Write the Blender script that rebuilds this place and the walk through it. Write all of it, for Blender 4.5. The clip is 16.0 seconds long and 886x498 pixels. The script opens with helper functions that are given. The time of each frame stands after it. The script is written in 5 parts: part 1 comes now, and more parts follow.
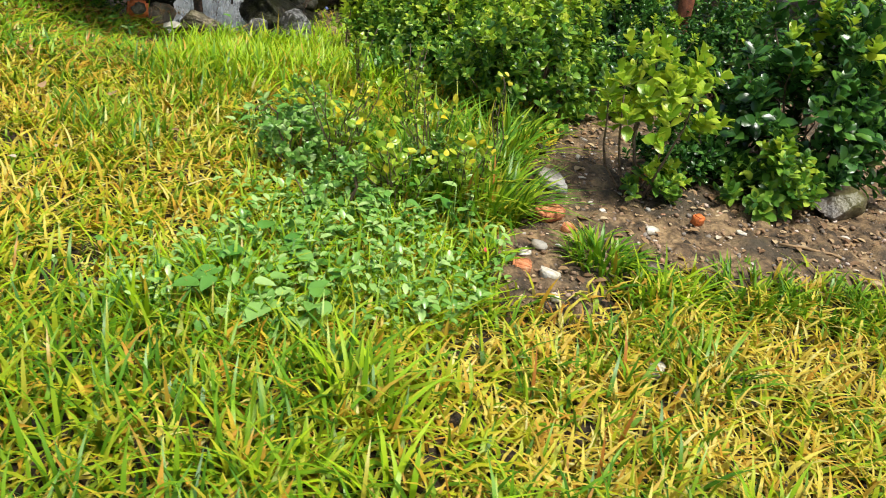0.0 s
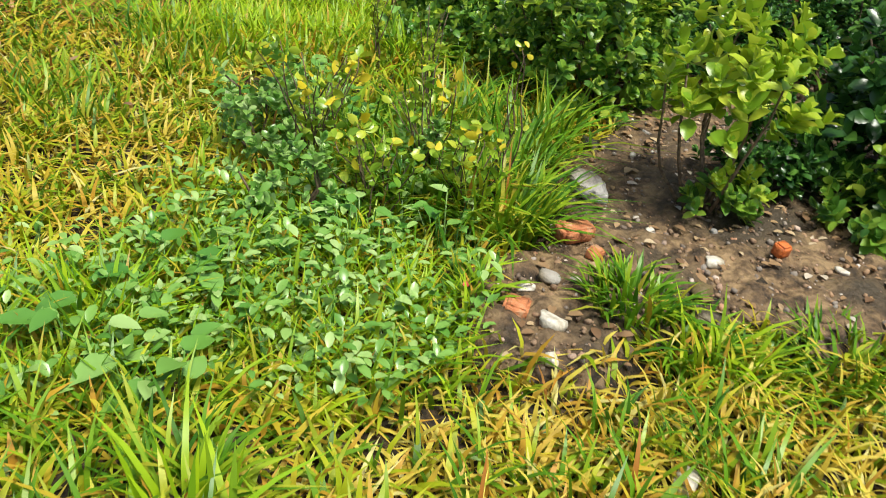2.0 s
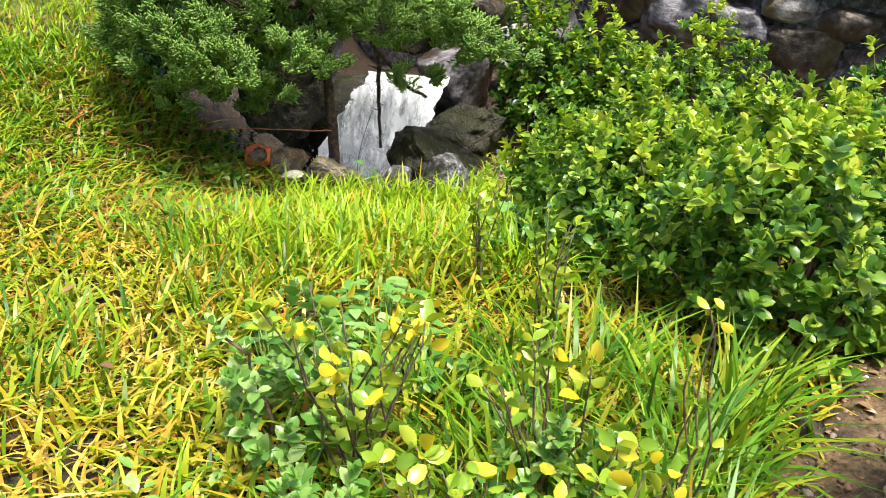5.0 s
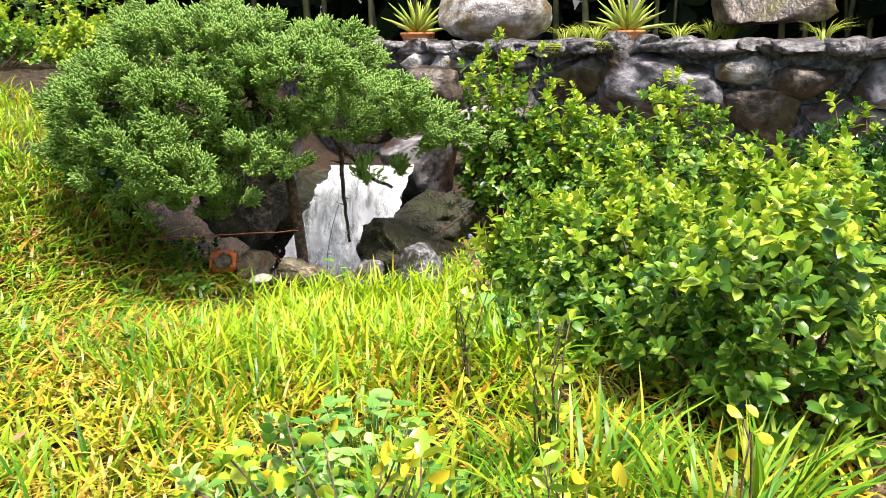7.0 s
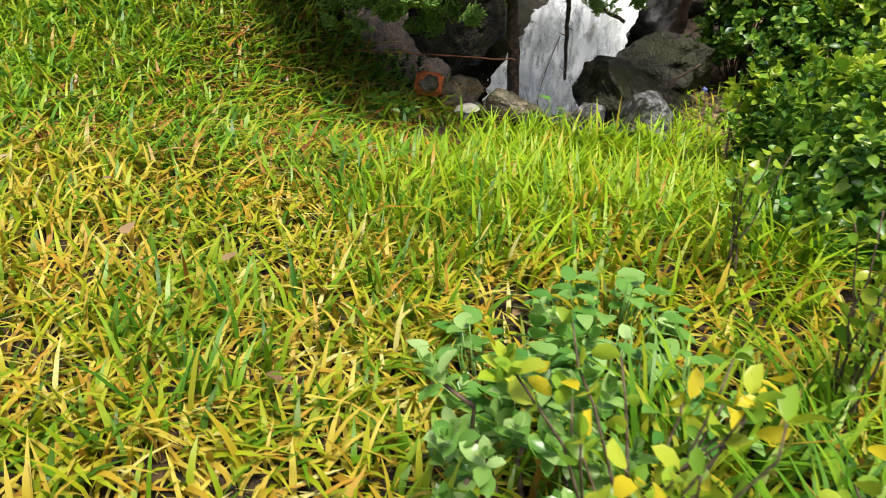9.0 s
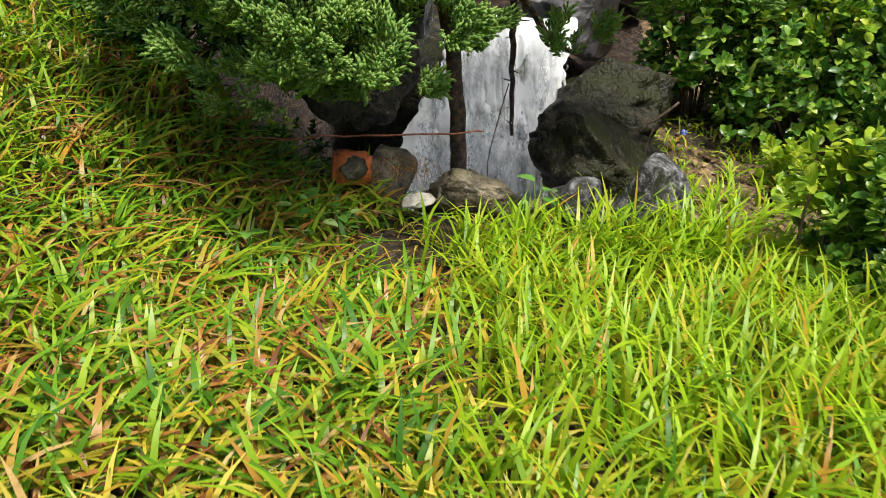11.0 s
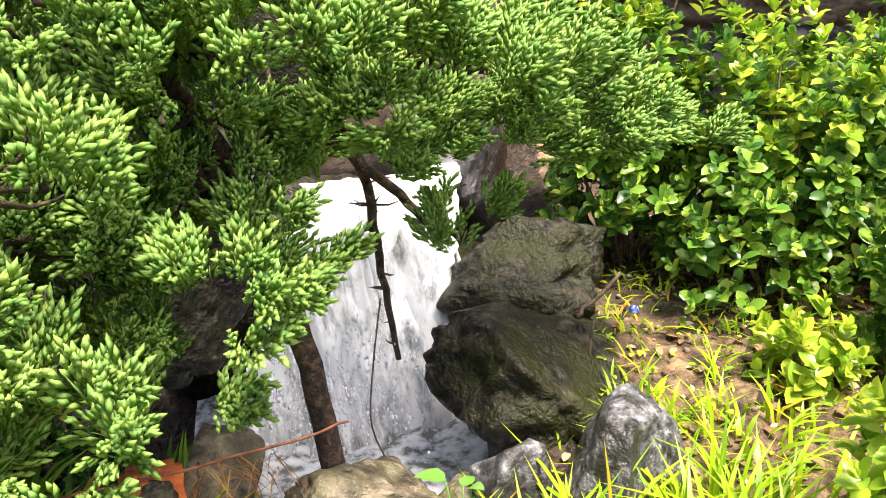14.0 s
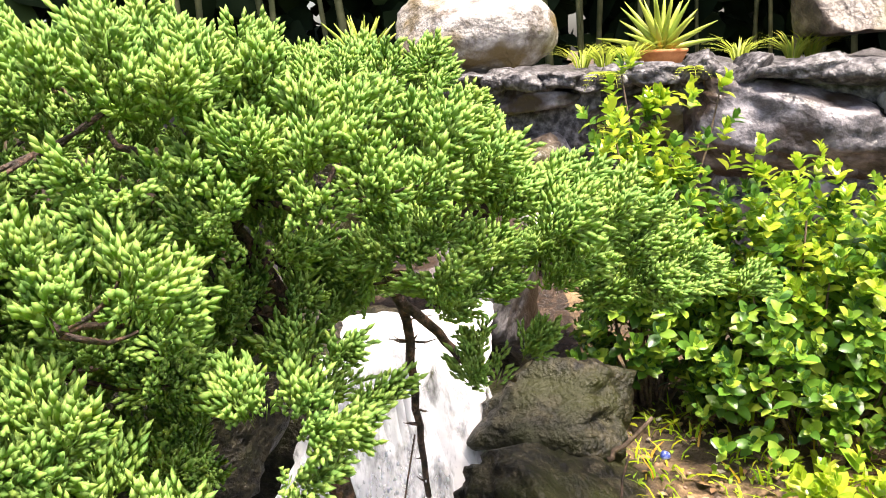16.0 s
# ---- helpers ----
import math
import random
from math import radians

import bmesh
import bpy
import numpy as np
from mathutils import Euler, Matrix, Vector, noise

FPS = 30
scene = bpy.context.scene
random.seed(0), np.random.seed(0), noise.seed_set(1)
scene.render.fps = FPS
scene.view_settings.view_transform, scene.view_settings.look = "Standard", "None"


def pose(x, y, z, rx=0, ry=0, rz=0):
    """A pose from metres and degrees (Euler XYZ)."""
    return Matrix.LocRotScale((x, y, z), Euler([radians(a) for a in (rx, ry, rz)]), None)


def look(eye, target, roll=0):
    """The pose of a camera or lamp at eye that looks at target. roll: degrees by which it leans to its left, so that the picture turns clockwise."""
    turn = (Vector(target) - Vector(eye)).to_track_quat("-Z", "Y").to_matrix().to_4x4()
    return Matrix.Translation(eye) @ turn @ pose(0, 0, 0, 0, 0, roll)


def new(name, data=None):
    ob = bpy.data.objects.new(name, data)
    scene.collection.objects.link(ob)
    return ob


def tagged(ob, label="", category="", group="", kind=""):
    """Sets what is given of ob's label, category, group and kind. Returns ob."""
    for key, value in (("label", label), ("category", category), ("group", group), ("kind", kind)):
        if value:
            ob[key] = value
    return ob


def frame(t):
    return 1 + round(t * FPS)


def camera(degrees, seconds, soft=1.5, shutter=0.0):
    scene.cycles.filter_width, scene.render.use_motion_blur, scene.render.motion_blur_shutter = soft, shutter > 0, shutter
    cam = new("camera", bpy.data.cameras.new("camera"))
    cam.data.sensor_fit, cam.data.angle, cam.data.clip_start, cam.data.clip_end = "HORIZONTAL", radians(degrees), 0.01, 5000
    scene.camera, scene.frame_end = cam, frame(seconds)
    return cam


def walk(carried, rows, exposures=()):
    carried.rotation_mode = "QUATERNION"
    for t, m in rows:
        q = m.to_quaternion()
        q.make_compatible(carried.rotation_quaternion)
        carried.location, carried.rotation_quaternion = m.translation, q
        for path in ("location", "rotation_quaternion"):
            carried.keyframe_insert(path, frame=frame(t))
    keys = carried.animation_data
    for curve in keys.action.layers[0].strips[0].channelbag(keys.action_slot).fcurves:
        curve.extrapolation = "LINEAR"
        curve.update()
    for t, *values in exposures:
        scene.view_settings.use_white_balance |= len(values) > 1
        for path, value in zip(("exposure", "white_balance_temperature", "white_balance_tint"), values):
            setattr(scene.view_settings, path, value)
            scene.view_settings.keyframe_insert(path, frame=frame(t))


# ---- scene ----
# The plan below is laid out in units of UNIT metres.
UNIT = 1.25
cam = camera(57.0, 16.0, soft=0.9, shutter=0.2)
PATH = [
    (0, (1.271, 2.735, 1.259), (1.76, 4.432, 0.321), 8.8),
    (0.5, (1.431, 2.737, 1.243), (1.935, 4.401, 0.255), 9.4),
    (1, (1.547, 2.832, 1.187), (1.846, 4.508, 0.136), 6.4),
    (1.5, (1.715, 3.14, 1.136), (1.988, 4.83, 0.102), 7.3),
    (2, (1.767, 3.356, 1.076), (2.007, 5.062, 0.061), 7.9),
    (2.5, (1.84, 3.575, 1.062), (1.85, 5.397, 0.239), 3.8),
    (3, (1.915, 3.795, 0.998), (1.891, 5.666, 0.29), 2.2),
    (3.5, (1.939, 3.954, 0.982), (1.932, 5.834, 0.299), 4.3),
    (3.7, (1.958, 4.019, 0.961), (1.938, 5.893, 0.261), 5.0),
    (5.8, (1.811, 4.529, 0.929), (1.679, 6.408, 0.256), 2.7),
    (6, (1.81, 4.545, 0.937), (1.714, 6.432, 0.283), 1.9),
    (6.5, (1.826, 4.557, 0.953), (1.777, 6.48, 0.407), -0.2),
    (7, (1.831, 4.552, 0.943), (1.794, 6.485, 0.434), -0.8),
    (7.5, (1.787, 4.567, 0.915), (1.756, 6.476, 0.318), -0.5),
    (8, (1.756, 4.593, 0.868), (1.616, 6.417, 0.058), 3.0),
    (8.5, (1.672, 4.74, 0.852), (1.411, 6.518, -0.027), 5.3),
    (9, (1.564, 4.898, 0.853), (1.169, 6.644, -0.038), 3.4),
    (9.5, (1.287, 5.075, 0.841), (1.22, 6.892, 0.007), 4.3),
    (11.8, (0.693, 6.471, 0.86), (0.89, 8.166, -0.184), 3.5),
    (12, (0.723, 6.574, 0.821), (0.977, 8.242, -0.253), 4.2),
    (12.5, (0.919, 6.962, 0.833), (1.23, 8.649, -0.195), 0.7),
    (13, (0.937, 7.12, 0.909), (1.252, 8.863, -0.02), -1.7),
    (13.5, (0.966, 7.14, 0.923), (1.301, 8.948, 0.136), -4.1),
    (14, (0.981, 7.136, 0.92), (1.318, 8.958, 0.167), -4.9),
    (14.5, (0.982, 7.117, 0.932), (1.316, 8.946, 0.195), -5.5),
    (15, (0.971, 7.095, 0.934), (1.316, 8.927, 0.21), -4.5),
    (15.5, (0.941, 7.104, 0.955), (1.313, 8.983, 0.378), -3.9),
    (16, (0.926, 7.087, 0.98), (1.253, 9.006, 0.522), -3.0),
]
walk(cam, [(t, look(Vector(eye) * UNIT, Vector(target) * UNIT, roll)) for t, eye, target, roll in PATH],
     [(0, 0.68, 6500, 5), (2, 0.58, 6500, 5), (3.5, 1.12, 6500, 10), (6, 1.15, 6500, 10), (7, 1.45, 6600, 14), (8, 1.08, 6500, 12), (9, 0.6, 6500, 8), (12.4, 0.95, 6500, 10), (13, 1.42, 6600, 12), (13.6, 1.74, 6700, 14), (14.5, 1.8, 6800, 16), (16, 1.98, 7000, 18)])

# ---- world and light: a bright overcast day ----
world = bpy.data.worlds.new("world")
scene.world = world
world.use_nodes = True
wn = world.node_tree
sky = wn.nodes.new("ShaderNodeTexSky")
sky.sky_type, sky.sun_disc = "NISHITA", False
sky.sun_elevation, sky.sun_rotation = radians(70), radians(144)
sky.dust_density, sky.ozone_density = 4.0, 1.0
wn.links.new(sky.outputs[0], wn.nodes["Background"].inputs[0])
wn.nodes["Background"].inputs[1].default_value = 0.085
sun = new("sun", bpy.data.lights.new("sun", "SUN"))
sun.data.energy, sun.data.angle, sun.data.color = 3.1, radians(20), (1.0, 0.96, 0.88)
sun.matrix_world = look((0, 0, 0), (-0.2, 0.28, -0.94))

rng = np.random.default_rng(7)


# ---- materials ----
def ramp_mat(name, stops, source="island", scale=8.0, rough=0.6, translucent=0.0, bump=0.0, bump_scale=60.0,
             tint=None, tint_scale=1.2, tint_range=(0.45, 0.6), spec=0.5, detail=6.0, metallic=0.0):
    """Colours along a ramp by island, by object or by noise; a second colour in patches of the world; fine relief."""
    m = bpy.data.materials.new(name)
    m.use_nodes = True
    n, l = m.node_tree.nodes, m.node_tree.links
    b = n["Principled BSDF"]
    b.inputs["Roughness"].default_value = rough
    b.inputs["Specular IOR Level"].default_value = spec
    b.inputs["Metallic"].default_value = metallic
    co = n.new("ShaderNodeNewGeometry")
    ramp = n.new("ShaderNodeValToRGB")
    el = ramp.color_ramp.elements
    while len(el) < len(stops):
        el.new(0.5)
    for e, (p, c) in zip(el, stops):
        e.position, e.color = (p if source != "noise" else 0.5 + (p - 0.5) * 0.6), (*c, 1)
    if source == "island":
        l.new(co.outputs["Random Per Island"], ramp.inputs[0])
    elif source == "object":
        l.new(n.new("ShaderNodeObjectInfo").outputs["Random"], ramp.inputs[0])
    else:
        t = n.new("ShaderNodeTexNoise")
        t.inputs["Scale"].default_value, t.inputs["Detail"].default_value = scale / UNIT, detail
        t.inputs["Roughness"].default_value = 0.65
        l.new(co.outputs["Position"], t.inputs["Vector"])
        l.new(t.outputs[0], ramp.inputs[0])
    col = ramp.outputs[0]
    if tint:
        t2 = n.new("ShaderNodeTexNoise")
        t2.inputs["Scale"].default_value, t2.inputs["Detail"].default_value = tint_scale / UNIT, 4
        l.new(co.outputs["Position"], t2.inputs["Vector"])
        mr = n.new("ShaderNodeMapRange")
        mr.inputs[1].default_value, mr.inputs[2].default_value = tint_range
        l.new(t2.outputs[0], mr.inputs[0])
        mx = n.new("ShaderNodeMix")
        mx.data_type = "RGBA"
        l.new(mr.outputs[0], mx.inputs["Factor"])
        l.new(col, mx.inputs["A"])
        mx.inputs["B"].default_value = (*tint, 1)
        col = mx.outputs["Result"]
    l.new(col, b.inputs["Base Color"])
    if bump:
        t3 = n.new("ShaderNodeTexNoise")
        t3.inputs["Scale"].default_value, t3.inputs["Detail"].default_value = bump_scale / UNIT, 8
        l.new(co.outputs["Position"], t3.inputs["Vector"])
        bp = n.new("ShaderNodeBump")
        bp.inputs["Strength"].default_value, bp.inputs["Distance"].default_value = bump, 0.02
        l.new(t3.outputs[0], bp.inputs["Height"])
        l.new(bp.outputs[0], b.inputs["Normal"])
    if translucent:
        tr = n.new("ShaderNodeBsdfTranslucent")
        l.new(col, tr.inputs[0])
        ms = n.new("ShaderNodeMixShader")
        ms.inputs[0].default_value = translucent
        l.new(b.outputs[0], ms.inputs[1])
        l.new(tr.outputs[0], ms.inputs[2])
        l.new(ms.outputs[0], n["Material Output"].inputs[0])
    return m


M_SOIL = ramp_mat("soil", [(0.3, (0.034, 0.02, 0.009)), (0.5, (0.135, 0.083, 0.04)), (0.72, (0.30, 0.2, 0.1))], "noise", 14, 0.7,
                  bump=1.0, bump_scale=55, tint=(0.055, 0.04, 0.022), tint_scale=2.2, tint_range=(0.47, 0.62))
# wet soil, its colour darkened further to carry the juniper's shade
M_MUD_SHADED = ramp_mat("wet_shaded_mud", [(0.3, (0.008, 0.005, 0.003)), (0.5, (0.032, 0.019, 0.011)), (0.7, (0.075, 0.047, 0.027))], "noise", 18, 0.5, bump=1.0, bump_scale=60)
# thatch colour deepened to paint the shadow between grass blades
M_THATCH_SHADED = ramp_mat("shaded_thatch", [(0.3, (0.010, 0.007, 0.004)), (0.55, (0.04, 0.026, 0.011)), (0.75, (0.10, 0.06, 0.022))], "noise", 40, 0.85, bump=1.0, bump_scale=70)
# turf colours lowered to include the self-shadow of a dense sward
M_TURF_SHADED = ramp_mat("far_shaded_turf", [(0.28, (0.03, 0.035, 0.008)), (0.45, (0.09, 0.11, 0.012)), (0.6, (0.17, 0.17, 0.018)), (0.75, (0.24, 0.19, 0.03))], "noise", 9, 0.8, bump=1.0, bump_scale=60,
                  tint=(0.08, 0.13, 0.01), tint_scale=0.6, tint_range=(0.5, 0.7))
M_LAWN = ramp_mat("lawn_blades", [(0.0, (0.24, 0.36, 0.010)), (0.2, (0.48, 0.50, 0.018)), (0.35, (0.055, 0.14, 0.006)), (0.5, (0.16, 0.32, 0.010)), (0.68, (0.52, 0.54, 0.03)),
                                  (0.85, (0.58, 0.42, 0.035)), (1.0, (0.54, 0.28, 0.03))], rough=0.46, translucent=0.3, spec=0.35,
                  tint=(0.14, 0.31, 0.010), tint_scale=0.9, tint_range=(0.55, 0.85))
M_LUSH = ramp_mat("lush_blades", [(0.0, (0.24, 0.44, 0.01)), (0.4, (0.42, 0.58, 0.015)), (0.72, (0.12, 0.29, 0.010)), (0.9, (0.54, 0.56, 0.03)),
                                  (1.0, (0.52, 0.26, 0.03))], rough=0.42, translucent=0.32, spec=0.4)
M_COARSE = ramp_mat("coarse_blades", [(0.0, (0.045, 0.15, 0.010)), (0.4, (0.14, 0.31, 0.012)), (0.75, (0.31, 0.45, 0.02)), (0.9, (0.40, 0.40, 0.03)), (1.0, (0.42, 0.17, 0.03))],
                    rough=0.4, translucent=0.25, spec=0.42)
M_STRAW = ramp_mat("dead_grass", [(0.0, (0.53, 0.38, 0.04)), (0.35, (0.63, 0.54, 0.08)), (0.6, (0.46, 0.23, 0.025)), (0.8, (0.57, 0.48, 0.05)), (1.0, (0.64, 0.58, 0.22))], rough=0.5, translucent=0.2, spec=0.35)
M_RUSSET = ramp_mat("russet_grass", [(0.0, (0.10, 0.04, 0.015)), (0.4, (0.28, 0.10, 0.025)), (0.75, (0.46, 0.21, 0.04)), (1.0, (0.55, 0.42, 0.16))], rough=0.35, translucent=0.2, spec=0.5)
M_SHRUB = ramp_mat("shrub_leaves", [(0.0, (0.03, 0.10, 0.018)), (0.4, (0.125, 0.29, 0.032)), (0.8, (0.29, 0.46, 0.05)), (1.0, (0.46, 0.58, 0.075))],
                   rough=0.33, translucent=0.33)
M_SHRUB_YOUNG = ramp_mat("young_leaves", [(0.0, (0.20, 0.38, 0.028)), (0.6, (0.39, 0.53, 0.04)), (1.0, (0.58, 0.64, 0.065))], rough=0.28, translucent=0.32)
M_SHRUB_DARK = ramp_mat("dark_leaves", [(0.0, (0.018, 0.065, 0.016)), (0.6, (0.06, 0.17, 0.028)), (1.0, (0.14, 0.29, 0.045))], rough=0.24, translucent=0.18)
M_WEED = ramp_mat("weed_leaves", [(0.0, (0.07, 0.22, 0.03)), (0.5, (0.16, 0.35, 0.06)), (0.85, (0.28, 0.47, 0.12)), (1.0, (0.42, 0.58, 0.22))], source="object", rough=0.24, translucent=0.22, spec=0.6)
M_COVER = ramp_mat("cover_leaves", [(0.0, (0.11, 0.28, 0.04)), (0.6, (0.25, 0.45, 0.09)), (1.0, (0.44, 0.60, 0.22))], rough=0.28, translucent=0.25, spec=0.55)
M_YELLOW = ramp_mat("yellow_leaves", [(0.0, (0.75, 0.58, 0.02)), (0.6, (0.80, 0.66, 0.05)), (1.0, (0.60, 0.58, 0.04))], source="object", rough=0.45, translucent=0.35)
M_LIME = ramp_mat("lime_leaves", [(0.0, (0.17, 0.34, 0.03)), (0.5, (0.32, 0.48, 0.04)), (1.0, (0.52, 0.57, 0.05))], rough=0.28, translucent=0.3)
M_JUNIPER = ramp_mat("juniper_scales", [(0.2, (0.17, 0.35, 0.08)), (0.45, (0.27, 0.47, 0.11)), (0.62, (0.36, 0.55, 0.14)), (0.85, (0.46, 0.61, 0.17))], "noise", 14,
                     rough=0.55, translucent=0.42, spec=0.3, tint=(0.40, 0.52, 0.10), tint_scale=55, tint_range=(0.48, 0.75))
M_BARK = ramp_mat("bark", [(0.35, (0.025, 0.016, 0.012)), (0.55, (0.07, 0.042, 0.028)), (0.7, (0.16, 0.085, 0.05))], "noise", 40, 0.65, bump=0.8, bump_scale=90)
M_TWIG = ramp_mat("twig", [(0.3, (0.07, 0.045, 0.03)), (0.7, (0.20, 0.14, 0.09))], "noise", 60, 0.8)
M_ROCK_WET = ramp_mat("wet_rock", [(0.32, (0.006, 0.006, 0.005)), (0.5, (0.024, 0.021, 0.014)), (0.64, (0.055, 0.047, 0.028)), (0.78, (0.09, 0.08, 0.056))], "noise", 26, 0.46, bump=1.0,
                      bump_scale=60, tint=(0.026, 0.028, 0.008), tint_scale=5, tint_range=(0.42, 0.6), spec=0.3)
M_ROCK_RIM = ramp_mat("rim_rock", [(0.3, (0.03, 0.024, 0.015)), (0.5, (0.11, 0.088, 0.055)), (0.7, (0.27, 0.22, 0.145))], "noise", 13, 0.5, bump=1.0,
                      bump_scale=50, tint=(0.10, 0.10, 0.035), tint_scale=5, tint_range=(0.5, 0.68))
M_ROCK_GREY = ramp_mat("wall_rock", [(0.3, (0.035, 0.033, 0.034)), (0.5, (0.15, 0.14, 0.145)), (0.72, (0.34, 0.32, 0.33))], "noise", 7, 0.36, bump=1.0,
                       bump_scale=22, tint=(0.045, 0.03, 0.02), tint_scale=2.6, tint_range=(0.48, 0.58))
M_ROCK_STREAM = ramp_mat("stream_rock", [(0.3, (0.03, 0.03, 0.03)), (0.48, (0.10, 0.098, 0.10)), (0.62, (0.20, 0.195, 0.2)), (0.75, (0.46, 0.45, 0.45))], "noise", 30, 0.3, bump=1.0,
                         bump_scale=45, tint=(0.035, 0.033, 0.028), tint_scale=6, tint_range=(0.48, 0.6))
M_ROCK_DARK = ramp_mat("dark_wall_rock", [(0.3, (0.02, 0.015, 0.012)), (0.55, (0.075, 0.056, 0.04)), (0.78, (0.20, 0.165, 0.13))], "noise", 11, 0.4, bump=0.9,
                       bump_scale=30, tint=(0.10, 0.09, 0.03), tint_scale=3, tint_range=(0.56, 0.7))
M_ROCK_PALE = ramp_mat("pale_rock", [(0.3, (0.14, 0.12, 0.10)), (0.5, (0.34, 0.32, 0.30)), (0.72, (0.55, 0.53, 0.50))], "noise", 9, 0.65, bump=1.0,
                       bump_scale=40, tint=(0.15, 0.11, 0.045), tint_scale=2.4, tint_range=(0.5, 0.62))
M_MORTAR = ramp_mat("mortar", [(0.3, (0.016, 0.015, 0.014)), (0.5, (0.085, 0.08, 0.08)), (0.78, (0.26, 0.25, 0.25))], "noise", 22, 0.45, bump=1.0, bump_scale=34)
M_BRICK = ramp_mat("brick_clay", [(0.3, (0.40, 0.13, 0.05)), (0.6, (0.58, 0.22, 0.09)), (0.8, (0.55, 0.32, 0.18))], "noise", 30, 0.8, bump=0.5, bump_scale=120)
M_ORANGE = ramp_mat("orange_clay", [(0.3, (0.45, 0.10, 0.025)), (0.6, (0.66, 0.17, 0.035)), (0.8, (0.50, 0.14, 0.04))], "noise", 24, 0.6, bump=0.5, bump_scale=90)
M_TERRA = ramp_mat("terracotta", [(0.3, (0.50, 0.17, 0.055)), (0.65, (0.66, 0.28, 0.11))], "noise", 9, 0.75, bump=0.3, bump_scale=60)
M_CHIP = ramp_mat("stone_chips", [(0.0, (0.24, 0.16, 0.10)), (0.35, (0.36, 0.22, 0.12)), (0.6, (0.15, 0.11, 0.08)), (0.85, (0.30, 0.26, 0.22)), (0.93, (0.44, 0.22, 0.12)), (1.0, (0.70, 0.66, 0.60))],
                  rough=0.75, bump=0.4, bump_scale=90)
M_WHITE = ramp_mat("white_chip", [(0.3, (0.40, 0.35, 0.26)), (0.6, (0.70, 0.65, 0.55))], "noise", 30, 0.6, bump=0.3)
M_AGAVE = ramp_mat("agave", [(0.0, (0.30, 0.42, 0.06)), (1.0, (0.52, 0.58, 0.10))], source="object", rough=0.4, translucent=0.2)
M_FERN = ramp_mat("fern", [(0.0, (0.30, 0.42, 0.05)), (1.0, (0.55, 0.60, 0.09))], rough=0.45, translucent=0.4)
M_RUST = ramp_mat("rust", [(0.3, (0.12, 0.035, 0.018)), (0.6, (0.25, 0.08, 0.035))], "noise", 40, 0.7, bump=0.4, bump_scale=90)
# leaf colours near black: the wood's deep shade is painted into them
M_FOREST_SHADED = ramp_mat("shaded_forest_leaves", [(0.0, (0.008, 0.02, 0.008)), (0.7, (0.02, 0.04, 0.014)), (1.0, (0.04, 0.07, 0.02))], spec=0.2, rough=0.7, translucent=0.1)
M_BAMBOO = ramp_mat("bamboo", [(0.3, (0.10, 0.12, 0.05)), (0.7, (0.25, 0.26, 0.12))], "noise", 4, 0.5)
M_RED = ramp_mat("red_leaf", [(0.0, (0.42, 0.03, 0.03)), (1.0, (0.50, 0.05, 0.04))], rough=0.5)
M_BLUE = ramp_mat("blue_plastic", [(0.4, (0.03, 0.06, 0.30)), (0.6, (0.35, 0.42, 0.70))], "noise", 60, 0.3)
M_DEADLEAF = ramp_mat("dead_leaf", [(0.0, (0.16, 0.085, 0.04)), (0.55, (0.34, 0.21, 0.10)), (0.9, (0.50, 0.38, 0.22)), (1.0, (0.62, 0.57, 0.50))], rough=0.7, translucent=0.15)


def water_mat(name, hole_lo, hole_hi, scale):
    """Falling water: white aerated strands, clear between them."""
    m = bpy.data.materials.new(name)
    m.use_nodes = True
    n, l = m.node_tree.nodes, m.node_tree.links
    b = n["Principled BSDF"]
    b.inputs["Base Color"].default_value = (0.93, 0.945, 0.97, 1)
    b.inputs["Roughness"].default_value = 0.5
    co = n.new("ShaderNodeTexCoord")
    mp = n.new("ShaderNodeMapping")
    mp.inputs["Scale"].default_value = scale
    l.new(co.outputs["Object"], mp.inputs[0])
    t = n.new("ShaderNodeTexNoise")
    t.inputs["Scale"].default_value, t.inputs["Detail"].default_value, t.inputs["Roughness"].default_value = 1.0, 7, 0.6
    l.new(mp.outputs[0], t.inputs["Vector"])
    mr = n.new("ShaderNodeMapRange")
    mr.inputs[1].default_value, mr.inputs[2].default_value = hole_lo, hole_hi
    l.new(t.outputs[0], mr.inputs[0])
    l.new(mr.outputs[0], b.inputs["Alpha"])
    bp = n.new("ShaderNodeBump")
    bp.inputs["Strength"].default_value, bp.inputs["Distance"].default_value = 0.3, 0.02
    b.inputs["Subsurface Weight"].default_value = 0.5
    b.inputs["Subsurface Radius"].default_value = (0.15, 0.15, 0.15)
    l.new(t.outputs[0], bp.inputs["Height"])
    l.new(bp.outputs[0], b.inputs["Normal"])
    return m


M_FALL = water_mat("falling_water", 0.42, 0.58, (14, 6, 5))
M_FALL_BACK = water_mat("falling_water_back", 0.33, 0.40, (8, 5, 5))
M_POOL = ramp_mat("pool_water", [(0.35, (0.16, 0.17, 0.17)), (0.5, (0.6, 0.63, 0.67)), (0.65, (0.85, 0.88, 0.92))], "noise", 16, 0.12, bump=0.6, bump_scale=18)
M_DROP = ramp_mat("spray", [(0.0, (0.80, 0.83, 0.88)), (1.0, (0.9, 0.92, 0.95))], rough=0.2)


